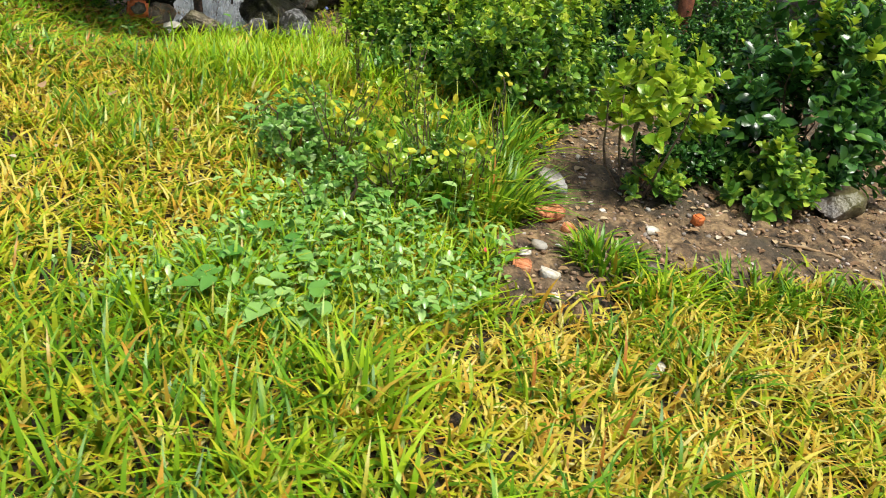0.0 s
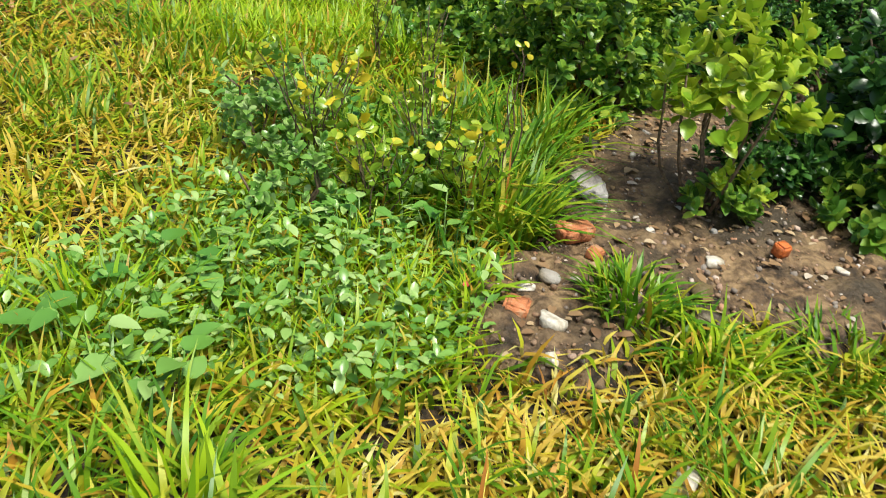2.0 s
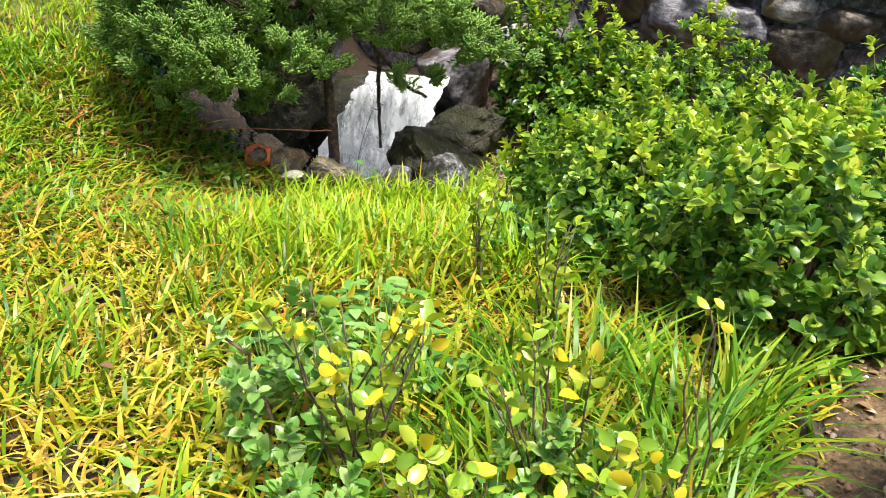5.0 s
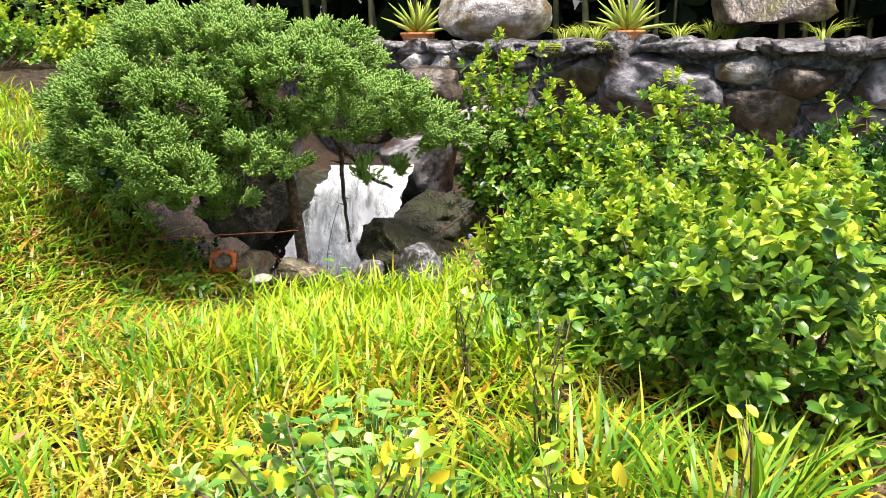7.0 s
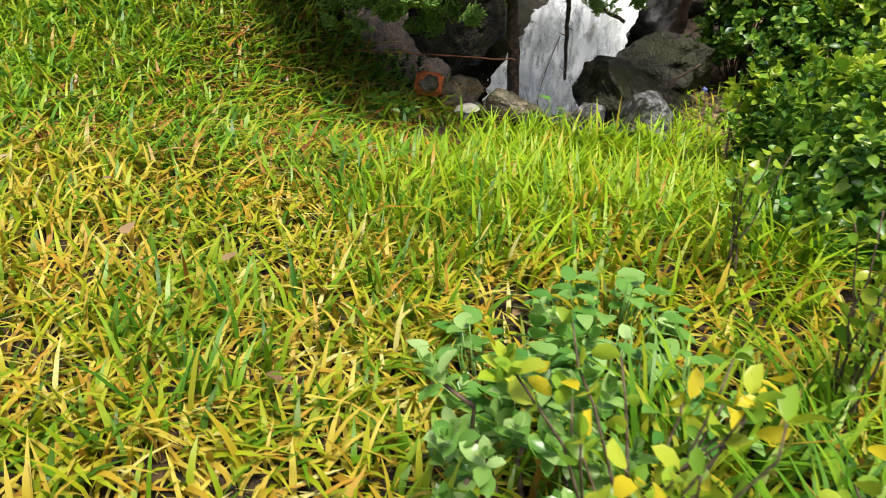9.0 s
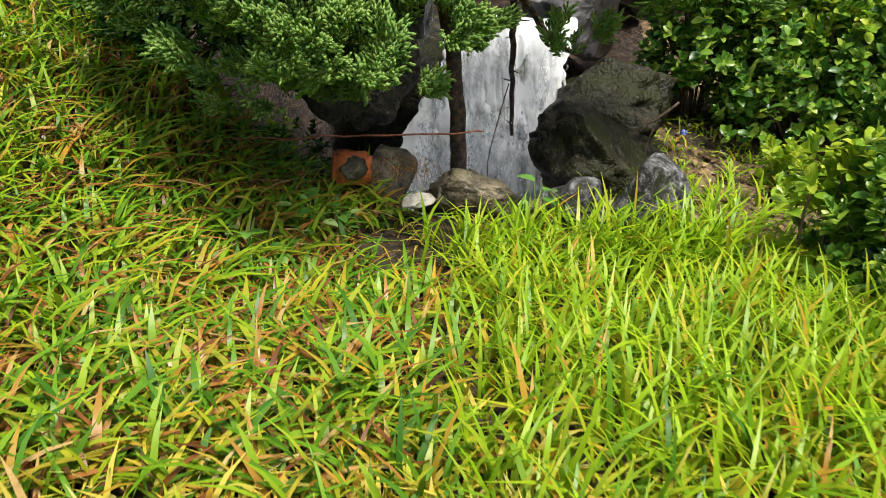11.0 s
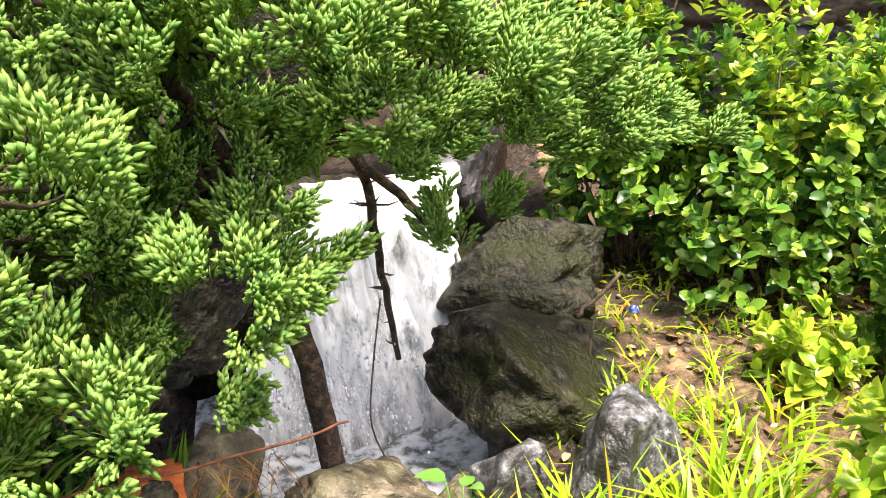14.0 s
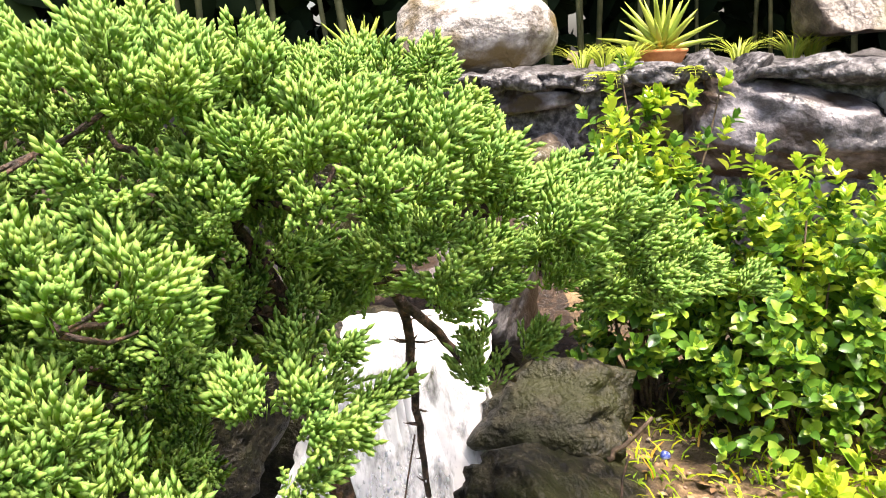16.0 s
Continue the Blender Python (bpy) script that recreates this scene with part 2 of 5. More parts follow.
# ---- mesh helpers ----
def mesh_obj(name, v, f, material, parent=None, label="", smooth=True):
    v, f = np.asarray(v, dtype=np.float32).reshape(-1, 3), np.asarray(f, dtype=np.int32).reshape(-1, 3)
    me = bpy.data.meshes.new(name)
    me.vertices.add(len(v))
    me.vertices.foreach_set("co", v.ravel())
    me.loops.add(len(f) * 3)
    me.loops.foreach_set("vertex_index", f.ravel())
    me.polygons.add(len(f))
    me.polygons.foreach_set("loop_start", np.arange(0, len(f) * 3, 3, dtype=np.int32))
    me.polygons.foreach_set("use_smooth", np.full(len(f), smooth))
    me.update(calc_edges=True)
    me.materials.append(material)
    ob = new(name, me)
    ob.parent = parent
    if label:
        ob["label"] = label
    return ob


def thing(name, place, label, category, group="", kind=""):
    ob = new(name)
    ob.location = place
    return tagged(ob, label, category, group, kind)


def join(pieces):
    vs, fs, k = [], [], 0
    for v, f in pieces:
        v = np.asarray(v, dtype=float).reshape(-1, 3)
        vs.append(v)
        fs.append(np.asarray(f).reshape(-1, 3) + k)
        k += len(v)
    return np.concatenate(vs), np.concatenate(fs)


def scatter(tv, tf, rots, offs):
    """Copies of a small shape under N turns-with-scale and N places, as one set of vertices and faces."""
    tv, tf = np.asarray(tv, float), np.asarray(tf)
    v = np.einsum("nij,kj->nki", rots, tv) + offs[:, None, :]
    f = tf[None] + (np.arange(len(offs)) * len(tv))[:, None, None]
    return v.reshape(-1, 3), f.reshape(-1, 3)


def unit(a):
    return a / np.maximum(np.linalg.norm(a, axis=-1, keepdims=True), 1e-9)


def frames_along(direction, spin):
    """Turns whose z axis is the direction, spun about it."""
    z = unit(direction)
    ref = np.where(np.abs(z[:, 2:3]) > 0.95, np.array([[1.0, 0, 0]]), np.array([[0, 0, 1.0]]))
    x = unit(np.cross(ref, z))
    y = np.cross(z, x)
    c, s = np.cos(spin)[:, None], np.sin(spin)[:, None]
    return np.stack([c * x + s * y, -s * x + c * y, z], axis=2)


def blades(base, heading, length, width, bend):
    """Grass blades, each a curved tapering strip with a crease."""
    n = len(base)
    s = np.array([0.0, 0.35, 0.7, 1.0])
    w = np.array([0.75, 1.0, 0.72])
    dx, dy = np.cos(heading), np.sin(heading)
    out = length[:, None] * (bend[:, None] * s ** 2 * 0.85 + 0.06 * s)
    up = length[:, None] * (s - 0.42 * bend[:, None] * s ** 2)
    c = np.stack([base[:, 0, None] + dx[:, None] * out, base[:, 1, None] + dy[:, None] * out, base[:, 2, None] + up], axis=2)
    side = np.stack([-dy, dx, np.full(n, 0.15)], axis=1) * (width / 2)[:, None]
    v = np.empty((n, 7, 3))
    for i in range(3):
        v[:, 2 * i] = c[:, i] + side * w[i]
        v[:, 2 * i + 1] = c[:, i] - side * w[i]
    v[:, 6] = c[:, 3]
    f = np.array([[0, 1, 3], [0, 3, 2], [2, 3, 5], [2, 5, 4], [4, 5, 6]])
    return v.reshape(-1, 3), (f[None] + (np.arange(n) * 7)[:, None, None]).reshape(-1, 3)


# a leaf along +z, folded at its midrib, facing +x
LEAF_V = np.array([[0, 0, 0], [0.03, 0, 0.25], [0.03, 0, 0.6], [-0.07, 0, 1.0], [0.08, 0.2, 0.2], [0.12, 0.3, 0.48], [0.07, 0.22, 0.8], [0.08, -0.2, 0.2], [0.12, -0.3, 0.48], [0.07, -0.22, 0.8]])
LEAF_F = np.array([[0, 1, 4], [1, 5, 4], [1, 2, 5], [2, 6, 5], [2, 3, 6], [0, 7, 1], [1, 7, 8], [1, 8, 2], [2, 8, 9], [2, 9, 3]])
# a broad heart-shaped leaf, 18 faces
BROAD_V = np.array([[0, 0, 0], [0.04, 0, 0.3], [0.04, 0, 0.65], [-0.05, 0, 1.0], [0.06, 0.24, 0.02], [0.12, 0.42, 0.25], [0.10, 0.36, 0.52], [0.05, 0.2, 0.8],
                    [0.06, -0.24, 0.02], [0.12, -0.42, 0.25], [0.10, -0.36, 0.52], [0.05, -0.2, 0.8]])
BROAD_F = np.array([[0, 1, 4], [4, 1, 5], [1, 6, 5], [1, 2, 6], [2, 7, 6], [2, 3, 7], [0, 8, 1], [8, 9, 1], [1, 9, 10], [1, 10, 2], [2, 10, 11], [2, 11, 3]])


def tube(points, radii, sides=6):
    """A tapered tube through the points."""
    p = np.asarray(points, float)
    r = np.broadcast_to(np.asarray(radii, float), (len(p),))
    d = unit(np.gradient(p, axis=0))
    ref = np.array([0.31, 0.72, 0.62])
    x = unit(np.cross(d, ref))
    y = np.cross(d, x)
    a = np.linspace(0, 2 * np.pi, sides, endpoint=False)
    v = p[:, None] + r[:, None, None] * (np.cos(a)[None, :, None] * x[:, None] + np.sin(a)[None, :, None] * y[:, None])
    f = []
    for i in range(len(p) - 1):
        for j in range(sides):
            k = (j + 1) % sides
            f += [[i * sides + j, i * sides + k, (i + 1) * sides + k], [i * sides + j, (i + 1) * sides + k, (i + 1) * sides + j]]
    v = np.concatenate([v.reshape(-1, 3), p[:1], p[-1:]])
    m = len(v)
    for j in range(sides):
        k = (j + 1) % sides
        f += [[m - 2, k, j], [m - 1, (len(p) - 1) * sides + j, (len(p) - 1) * sides + k]]
    return v, np.array(f)


def smooth_line(points, n=14, wobble=0.0, seed=0):
    """A rounded line through control points, with a natural wobble."""
    p = np.asarray(points, float)
    t = np.linspace(0, len(p) - 1, n)
    out = []
    for u in t:
        i = min(int(u), len(p) - 2)
        a, b, c, d = p[max(i - 1, 0)], p[i], p[i + 1], p[min(i + 2, len(p) - 1)]
        w = u - i
        out.append(0.5 * ((2 * b) + (c - a) * w + (2 * a - 5 * b + 4 * c - d) * w ** 2 + (3 * b - a - 3 * c + d) * w ** 3))
    out = np.array(out)
    if wobble:
        g = np.random.default_rng(seed)
        out[1:-1] += g.normal(0, wobble, (n - 2, 3))
    return out


_ICO = {}


def ico(level):
    if level not in _ICO:
        bm = bmesh.new()
        bmesh.ops.create_icosphere(bm, subdivisions=level, radius=1)
        bm.verts.ensure_lookup_table()
        _ICO[level] = (np.array([v.co[:] for v in bm.verts]), np.array([[v.index for v in f.verts] for f in bm.faces]))
        bm.free()
    return _ICO[level]


def rock_shape(size, seed, level=4, rough=0.16, cuts=7, turn=(0, 0, 0), boxy=0.75):
    """A weathered boulder: a ball cut by random planes, then roughened at three scales."""
    g = np.random.default_rng(seed)
    v, f = ico(level)
    v = np.sign(v) * np.abs(v) ** boxy
    v /= np.abs(v).max()
    for _ in range(cuts):
        d = unit(g.normal(0, 1, 3))
        h = g.uniform(0.5, 0.95)
        over = v @ d - h
        v -= np.maximum(over, 0)[:, None] * d
    o = Vector(g.uniform(-50, 50, 3))
    k = np.array([noise.noise(Vector(p) * 1.4 + o) * 1.0 + noise.noise(Vector(p) * 3.7 + o) * 0.4 + noise.noise(Vector(p) * 9.0 + o) * 0.22
                  - 0.8 * max(0, 0.12 - abs(noise.noise(Vector(p) * 2.1 + o))) * 4 + noise.noise(Vector(p) * 21.0 + o) * 0.16 for p in v])
    v *= (1 + rough * k)[:, None]
    v *= np.asarray(size)
    r = np.array(Euler([radians(a) for a in turn]).to_matrix())
    return v @ r.T, f


def rock(name, place, size, seed, material, label, category="rock", level=4, rough=0.14, cuts=11, turn=(0, 0, 0), group="", parent=None, boxy=0.75):
    v, f = rock_shape(size, seed, level, rough, cuts, turn, boxy)
    ob = mesh_obj(name, v, f, material, parent)
    ob.location = place
    return ob if parent else tagged(ob, label, category, group)


def smoothstep(a, b, x):
    t = np.clip((np.asarray(x, float) - a) / (b - a), 0, 1)
    return t * t * (3 - 2 * t)


# ---- the ground: lawn, soil bed, stream gully, rising bank ----
def wave(x, y):
    return 0.5 * np.sin(2.3 * x + 1.1 * y) + 0.3 * np.sin(5.1 * x - 3.7 * y + 1) + 0.2 * np.sin(9.7 * x + 8.3 * y + 2)


def gully(x, y):
    """1 inside the stream's bed, 0 outside."""
    front = 8.6 + 0.75 * np.maximum(0, 0.55 - x) + 0.05 * wave(3 * x, y)
    right = 1.46 + 0.2 * (y - 8.6)
    left = 0.62 - 1.3 * np.maximum(0, y - 8.85)
    return smoothstep(0, 0.16, y - front) * smoothstep(0, 0.3, right - x) * smoothstep(0, 0.35, x - left)


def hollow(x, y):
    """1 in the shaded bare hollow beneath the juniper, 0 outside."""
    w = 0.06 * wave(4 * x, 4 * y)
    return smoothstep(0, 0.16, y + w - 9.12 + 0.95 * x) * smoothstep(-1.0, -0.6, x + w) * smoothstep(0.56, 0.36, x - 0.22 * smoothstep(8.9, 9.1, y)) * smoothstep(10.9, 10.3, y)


def soil(x, y):
    """1 on the bare bed, 0 on the lawn."""
    w = 0.12 * wave(2 * x, 2 * y)
    edge = 2.3 + 0.41 * np.maximum(0, y - 5.65) + w
    bed = smoothstep(0, 0.2, x - edge) * smoothstep(4.8, 5.0, y + w) * smoothstep(6.3, 5.7, x + 4 * w)
    spot = smoothstep(0.26, 0.14, np.hypot((x - 2.25) / 1.0, (y - 5.0) / 1.5))
    bank = smoothstep(1.45, 1.7, x + w) * smoothstep(8.2, 8.45, y + w)
    worn = smoothstep(0.2, 0.1, np.hypot((x - 0.6), (y - 8.2) / 1.3))
    return np.clip(bed + spot + bank + worn, 0, 1)


def coarse_area(x, y):
    return smoothstep(6.7, 7.3, y) * smoothstep(0.95, 0.6, x) * (1 - gully(x, y)) * (1 - 0.93 * hollow(x, y)) * smoothstep(0.1, 0.3, np.hypot(x - 0.75, y - 8.3))


def ground_z(x, y):
    x, y = np.asarray(x, float), np.asarray(y, float)
    z = -0.10 + 0.012 * wave(x, y) + 0.006 * wave(4 * x, 4 * y)
    z = z + 0.8 * smoothstep(7.0, 11.8, y) * smoothstep(0.75, -0.7, x)
    z = z - 0.23 * smoothstep(6.9, 8.25, y) * smoothstep(-0.4, 0.5, x)
    z = z + 0.08 * smoothstep(4.9, 4.2, y) * smoothstep(2.3, 1.6, x)
    z = z + 0.07 * soil(x, y) * smoothstep(8.0, 7.0, y) + 0.03 * smoothstep(8.1, 8.6, y) * smoothstep(1.5, 1.8, x)
    z = z + 0.25 * smoothstep(10.2, 12.5, y) * smoothstep(0.5, 2.0, x)
    z = z - 0.22 * hollow(x, y) * (1 - gully(x, y))
    z = z - 0.55 * gully(x, y) * (1 - smoothstep(9.2, 10.6, y))
    return z


def spaced(lo, hi, step, far):
    inner = np.arange(lo, hi + step / 2, step)
    grow = [0.2, 0.6, 1.4, 3, 7, 15, 35, 80, 180, far]
    return np.concatenate([lo - np.array(grow[::-1]), inner, hi + np.array(grow)])


gx, gy = spaced(-2.2, 6.6, 0.042, 400), spaced(2.0, 12.6, 0.042, 400)
GX, GY = np.meshgrid(gx, gy)
GZ = ground_z(GX, GY)
nx, ny = len(gx), len(gy)
ii = (np.arange(ny - 1)[:, None] * nx + np.arange(nx - 1)).ravel()
gf = np.concatenate([np.stack([ii, ii + 1, ii + nx + 1], 1), np.stack([ii, ii + nx + 1, ii + nx], 1)])
gv = np.stack([GX.ravel(), GY.ravel(), GZ.ravel()], 1)
near = (np.abs(gv[:, 0] - 1.6) < 4) & (np.abs(gv[:, 1] - 7.3) < 6)
gv[near, 2] += rng.normal(0, 1, near.sum()) * (0.003 + 0.006 * soil(gv[near, 0], gv[near, 1]))
ground = mesh_obj("ground", gv, gf, M_SOIL)
ground.data.materials.append(M_THATCH_SHADED)
ground.data.materials.append(M_MUD_SHADED)
ground.data.materials.append(M_TURF_SHADED)
fc = gv[gf].mean(axis=1)
which = (soil(fc[:, 0], fc[:, 1]) + 0.2 * rng.normal(0, 1, len(fc)) < 0.5).astype(np.int32)
# wet bed, plus ground by the juniper whose shade is painted as dark mud
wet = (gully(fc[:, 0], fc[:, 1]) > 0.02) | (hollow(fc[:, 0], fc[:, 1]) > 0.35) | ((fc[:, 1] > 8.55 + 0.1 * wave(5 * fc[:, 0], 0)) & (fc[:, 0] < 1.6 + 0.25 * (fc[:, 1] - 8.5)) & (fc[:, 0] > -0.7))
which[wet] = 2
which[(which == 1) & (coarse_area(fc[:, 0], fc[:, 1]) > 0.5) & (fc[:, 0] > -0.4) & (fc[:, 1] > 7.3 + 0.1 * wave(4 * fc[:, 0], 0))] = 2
away = np.maximum(np.abs(fc[:, 0] - 1.3) - 2.6, np.maximum(2.9 - fc[:, 1], fc[:, 1] - 9.5)) + 0.12 * wave(2 * fc[:, 0], 2 * fc[:, 1]) + 0.1 * rng.normal(0, 1, len(fc))
which[(which == 1) & (away > 0)] = 3
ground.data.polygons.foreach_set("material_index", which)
tagged(ground, "brown stony soil under lawn, bed and stream bank", "ground", kind="structure")


def lawn_points(x0, x1, y0, y1, per_m2, keep):
    n = int((x1 - x0) * (y1 - y0) * per_m2)
    x, y = rng.uniform(x0, x1, n), rng.uniform(y0, y1, n)
    k = rng.uniform(0, 1, n) < keep(x, y)
    x, y = x[k], y[k]
    return np.stack([x, y, ground_z(x, y) - 0.005], 1)


def clumps(x, y):
    """Uneven growth, in tussocks a hand wide with bare gaps."""
    a = np.sin(23 * x + 5 * np.sin(7 * y)) * np.sin(21 * y + 5 * np.sin(9 * x + 1))
    b = np.sin(9 * x - 4 * y + 2) * np.sin(8 * y + 3 * x)
    return np.clip(0.5 + 0.55 * a + 0.35 * b, 0.06, 1)


def sward(name, pts, lmin, lmax, wmin, wmax, bmin, bmax, material, label, lean=None):
    n = len(pts)
    h = rng.uniform(0, 2 * np.pi, n) if lean is None else rng.normal(lean, 1.2, n)
    v, f = blades(pts, h, rng.uniform(lmin, lmax, n), rng.uniform(wmin, wmax, n), rng.uniform(bmin, bmax, n))
    return tagged(mesh_obj(name, v, f, material), label, "grass", kind="stuff")


def open_lawn(x, y):
    return (1 - soil(x, y)) * (1 - gully(x, y)) * (1 - 0.8 * smoothstep(6.9, 7.4, y))


def feather(x, y):
    """Thins the dense sward towards the rim of the lawn that is walked."""
    w = 0.25 * wave(2.2 * x, 2.2 * y)
    return smoothstep(-1.7, -0.9, x + w) * smoothstep(4.1, 3.5, x + w) * smoothstep(2.5, 3.1, y + w)


def lush_area(x, y):
    return smoothstep(6.5, 7.3, y) * smoothstep(0.78, 1.02, x + 0.06 * wave(0, 5 * y)) * smoothstep(2.5, 2.1, x) * smoothstep(8.48, 8.3, y + 0.06 * wave(4 * x, 0)) * (1 - 0.8 * soil(x, y))


def patch(x, y):
    """How dry the lawn is: 1 straw-yellow, 0 green."""
    return np.clip(0.75 + 0.5 * wave(0.9 * x + 0.4, 0.8 * y) + 0.25 * wave(3.1 * y, 2.7 * x) - 0.6 * smoothstep(5.3, 4.65, y) * smoothstep(1.85, 1.4, x) + 0.5 * smoothstep(4.9, 4.45, y) * smoothstep(1.4, 1.8, x), 0.08, 1)


def dry(x, y):
    """The strip of lawn before the bed, parched."""
    w = 0.3 * wave(2.1 * x, 1.7 * y)
    return smoothstep(5.0, 4.6, y) * smoothstep(1.75, 2.1, x + 0.1 * wave(3 * x, 3 * y)) * smoothstep(3.5, 2.8, x + w) * smoothstep(2.6, 3.5, y + w)


sward("lawn_grass", lawn_points(-1.6, 3.9, 2.6, 8.0, 3700, lambda x, y: open_lawn(x, y) * feather(x, y) * clumps(x, y) * (1 - 0.45 * dry(x, y))), 0.055, 0.13, 0.008, 0.016, 0.3, 1.4, M_LAWN,
      "short yellow-green lawn grass")
sward("dry_lawn_grass", lawn_points(-1.6, 3.9, 2.6, 8.0, 2000, lambda x, y: open_lawn(x, y) * feather(x, y) * patch(x, y) * (0.35 + 0.65 * clumps(x + 0.4, y))), 0.04, 0.10, 0.007, 0.013, 0.9, 1.9, M_STRAW,
      "straw-coloured dead blades matted in the lawn")
sward("standing_dry_grass", lawn_points(-1.2, 3.6, 2.8, 7.0, 1000, lambda x, y: open_lawn(x, y) * feather(x, y) * np.maximum(dry(x, y), 0.5 * smoothstep(0.7, 1.0, patch(x, y)) * smoothstep(1.6, 1.2, x))), 0.07, 0.15, 0.007, 0.013, 0.3, 1.3, M_STRAW,
      "straw-yellow blades standing in the lawn")
sward("russet_grass", lawn_points(-0.6, 1.0, 6.9, 8.9, 1500, lambda x, y: coarse_area(x, y) * (0.3 + 0.7 * clumps(x + 0.7, y))), 0.06, 0.15, 0.008, 0.015, 0.7, 1.8, M_RUSSET,
      "wet russet blades among coarse grass")
sward("green_lawn_grass", lawn_points(-1.0, 3.6, 2.7, 7.4, 1300, lambda x, y: open_lawn(x, y) * np.maximum(smoothstep(0.6, 0.2, patch(x + 3.3, y + 1.7)), smoothstep(5.1, 4.55, y) * smoothstep(1.75, 1.3, x) * smoothstep(-0.8, 0.5, x + 0.3 * wave(2 * x, 2 * y)) * smoothstep(2.6, 3.6, y + 0.3 * wave(2 * y, 2 * x)))), 0.09, 0.2, 0.007, 0.013, 0.2, 0.9, M_COARSE,
      "longer fresh green blades in the lawn")
sward("outer_lawn_grass", lawn_points(-7.5, 8.0, -4.0, 9.5, 420, lambda x, y: (1 - soil(x, y)) * (1 - gully(x, y)) * np.clip(1 - 0.9 * feather(x, y) * smoothstep(8.0, 7.4, y) - smoothstep(7.5, 8.5, y) * smoothstep(-1.5, -1.0, x) * smoothstep(6, 5.5, x), 0, 1)
      * smoothstep(8.5, 4.5, np.hypot(x - 0.5, 0.9 * (y - 3.5)) + 0.6 * wave(x, y)) * (0.3 + 0.7 * clumps(x, y))), 0.08, 0.17, 0.010, 0.02, 0.3, 1.4, M_LAWN,
      "rough yellow-green grass further out on the lawn")
sward("bank_grass", lawn_points(-4.5, 0.2, 7.0, 13.0, 800, lambda x, y: (1 - gully(x, y)) * (1 - hollow(x, y)) * smoothstep(0.3, -0.1, x) * smoothstep(-4.6, -2.4, x + 0.5 * wave(x, y)) * smoothstep(13.2, 11.6, y + 0.5 * wave(y, x))), 0.08, 0.18, 0.007, 0.012, 0.3, 1.2, M_LUSH,
      "bright green grass on the rising bank")
sward("lush_grass", lawn_points(0.5, 2.6, 6.4, 8.6, 2600, lambda x, y: lush_area(x, y) * (0.3 + 0.7 * clumps(x, y))), 0.1, 0.24, 0.008, 0.014, 0.25, 1.1, M_LUSH,
      "tall lush yellow-green grass beside the stream")
sward("coarse_grass", lawn_points(-1.4, 1.0, 6.7, 9.2, 2700, lambda x, y: coarse_area(x, y) * (0.25 + 0.75 * clumps(x, y))), 0.07, 0.18, 0.010, 0.018, 0.5, 1.6, M_COARSE,
      "coarse dark green grass at the stream's edge")


# ---- the rocky cascade ----
rock("cascade_rock", (1.2, 10.2, -0.44), (0.8, 0.6, 0.56), 3, M_ROCK_WET, "dark wet rock face behind the falling water", level=5, rough=0.12)
rock("boulder", (1.66, 9.5, -0.17), (0.34, 0.32, 0.25), 11, M_ROCK_WET, "black wet boulder beside the waterfall", level=5, rough=0.22, cuts=14, group="stream boulders")
rock("boulder", (1.63, 9.05, -0.37), (0.38, 0.28, 0.28), 14, M_ROCK_WET, "dark mossy boulder at the foot of the waterfall", level=5, group="stream boulders", rough=0.24, cuts=15, turn=(6, 14, 20))
rock("boulder", (1.6, 8.55, -0.27), (0.15, 0.18, 0.17), 21, M_ROCK_STREAM, "smooth wet grey boulder among grass", level=5, group="stream boulders", rough=0.14)
rock("boulder", (1.38, 8.6, -0.31), (0.10, 0.13, 0.14), 23, M_ROCK_STREAM, "small wedge of grey stone at the pool's edge", group="stream boulders")
rock("rim_rock", (1.0, 8.66, -0.3), (0.29, 0.14, 0.135), 31, M_ROCK_RIM, "flat tan rock along the pool's front edge", level=5, rough=0.22, cuts=16, turn=(0, 4, -8))
rock("rim_rock", (1.24, 8.62, -0.38), (0.16, 0.13, 0.12), 35, M_ROCK_RIM, "low brown stone between rim and wedge", level=4, rough=0.15)
rock("rim_rock", (0.7, 8.88, -0.32), (0.13, 0.13, 0.11), 33, M_ROCK_RIM, "brown wet rock where water spills over", rough=0.15)
rock("boulder", (0.52, 9.4, -0.04), (0.26, 0.30, 0.36), 37, M_ROCK_WET, "dark grey rock in the juniper's shade", group="stream boulders", level=5, rough=0.2, boxy=0.95, turn=(12, 20, 35))
rock("boulder", (0.78, 9.5, 0.28), (0.16, 0.18, 0.2), 39, M_ROCK_GREY, "grey rock at the top of the cascade", group="stream boulders")
rock("boulder", (1.62, 10.1, 0.12), (0.32, 0.3, 0.24), 41, M_ROCK_GREY, "pale grey rock behind the cascade", group="stream boulders")
rock("boulder", (1.98, 10.3, 0.22), (0.28, 0.26, 0.22), 43, M_ROCK_PALE, "pale grey rock behind the cascade", group="stream boulders")
rock("boulder", (1.55, 10.9, 0.42), (0.34, 0.3, 0.3), 45, M_ROCK_DARK, "brown rock in the stream's upper bed", group="stream boulders")
rock("boulder", (1.05, 11.0, 0.4), (0.4, 0.3, 0.35), 47, M_ROCK_WET, "dark rock in the stream's upper bed", group="stream boulders")
rock("boulder", (2.1, 11.3, 0.2), (0.35, 0.3, 0.4), 49, M_ROCK_DARK, "dark wet rock at the foot of the wall", group="stream boulders")


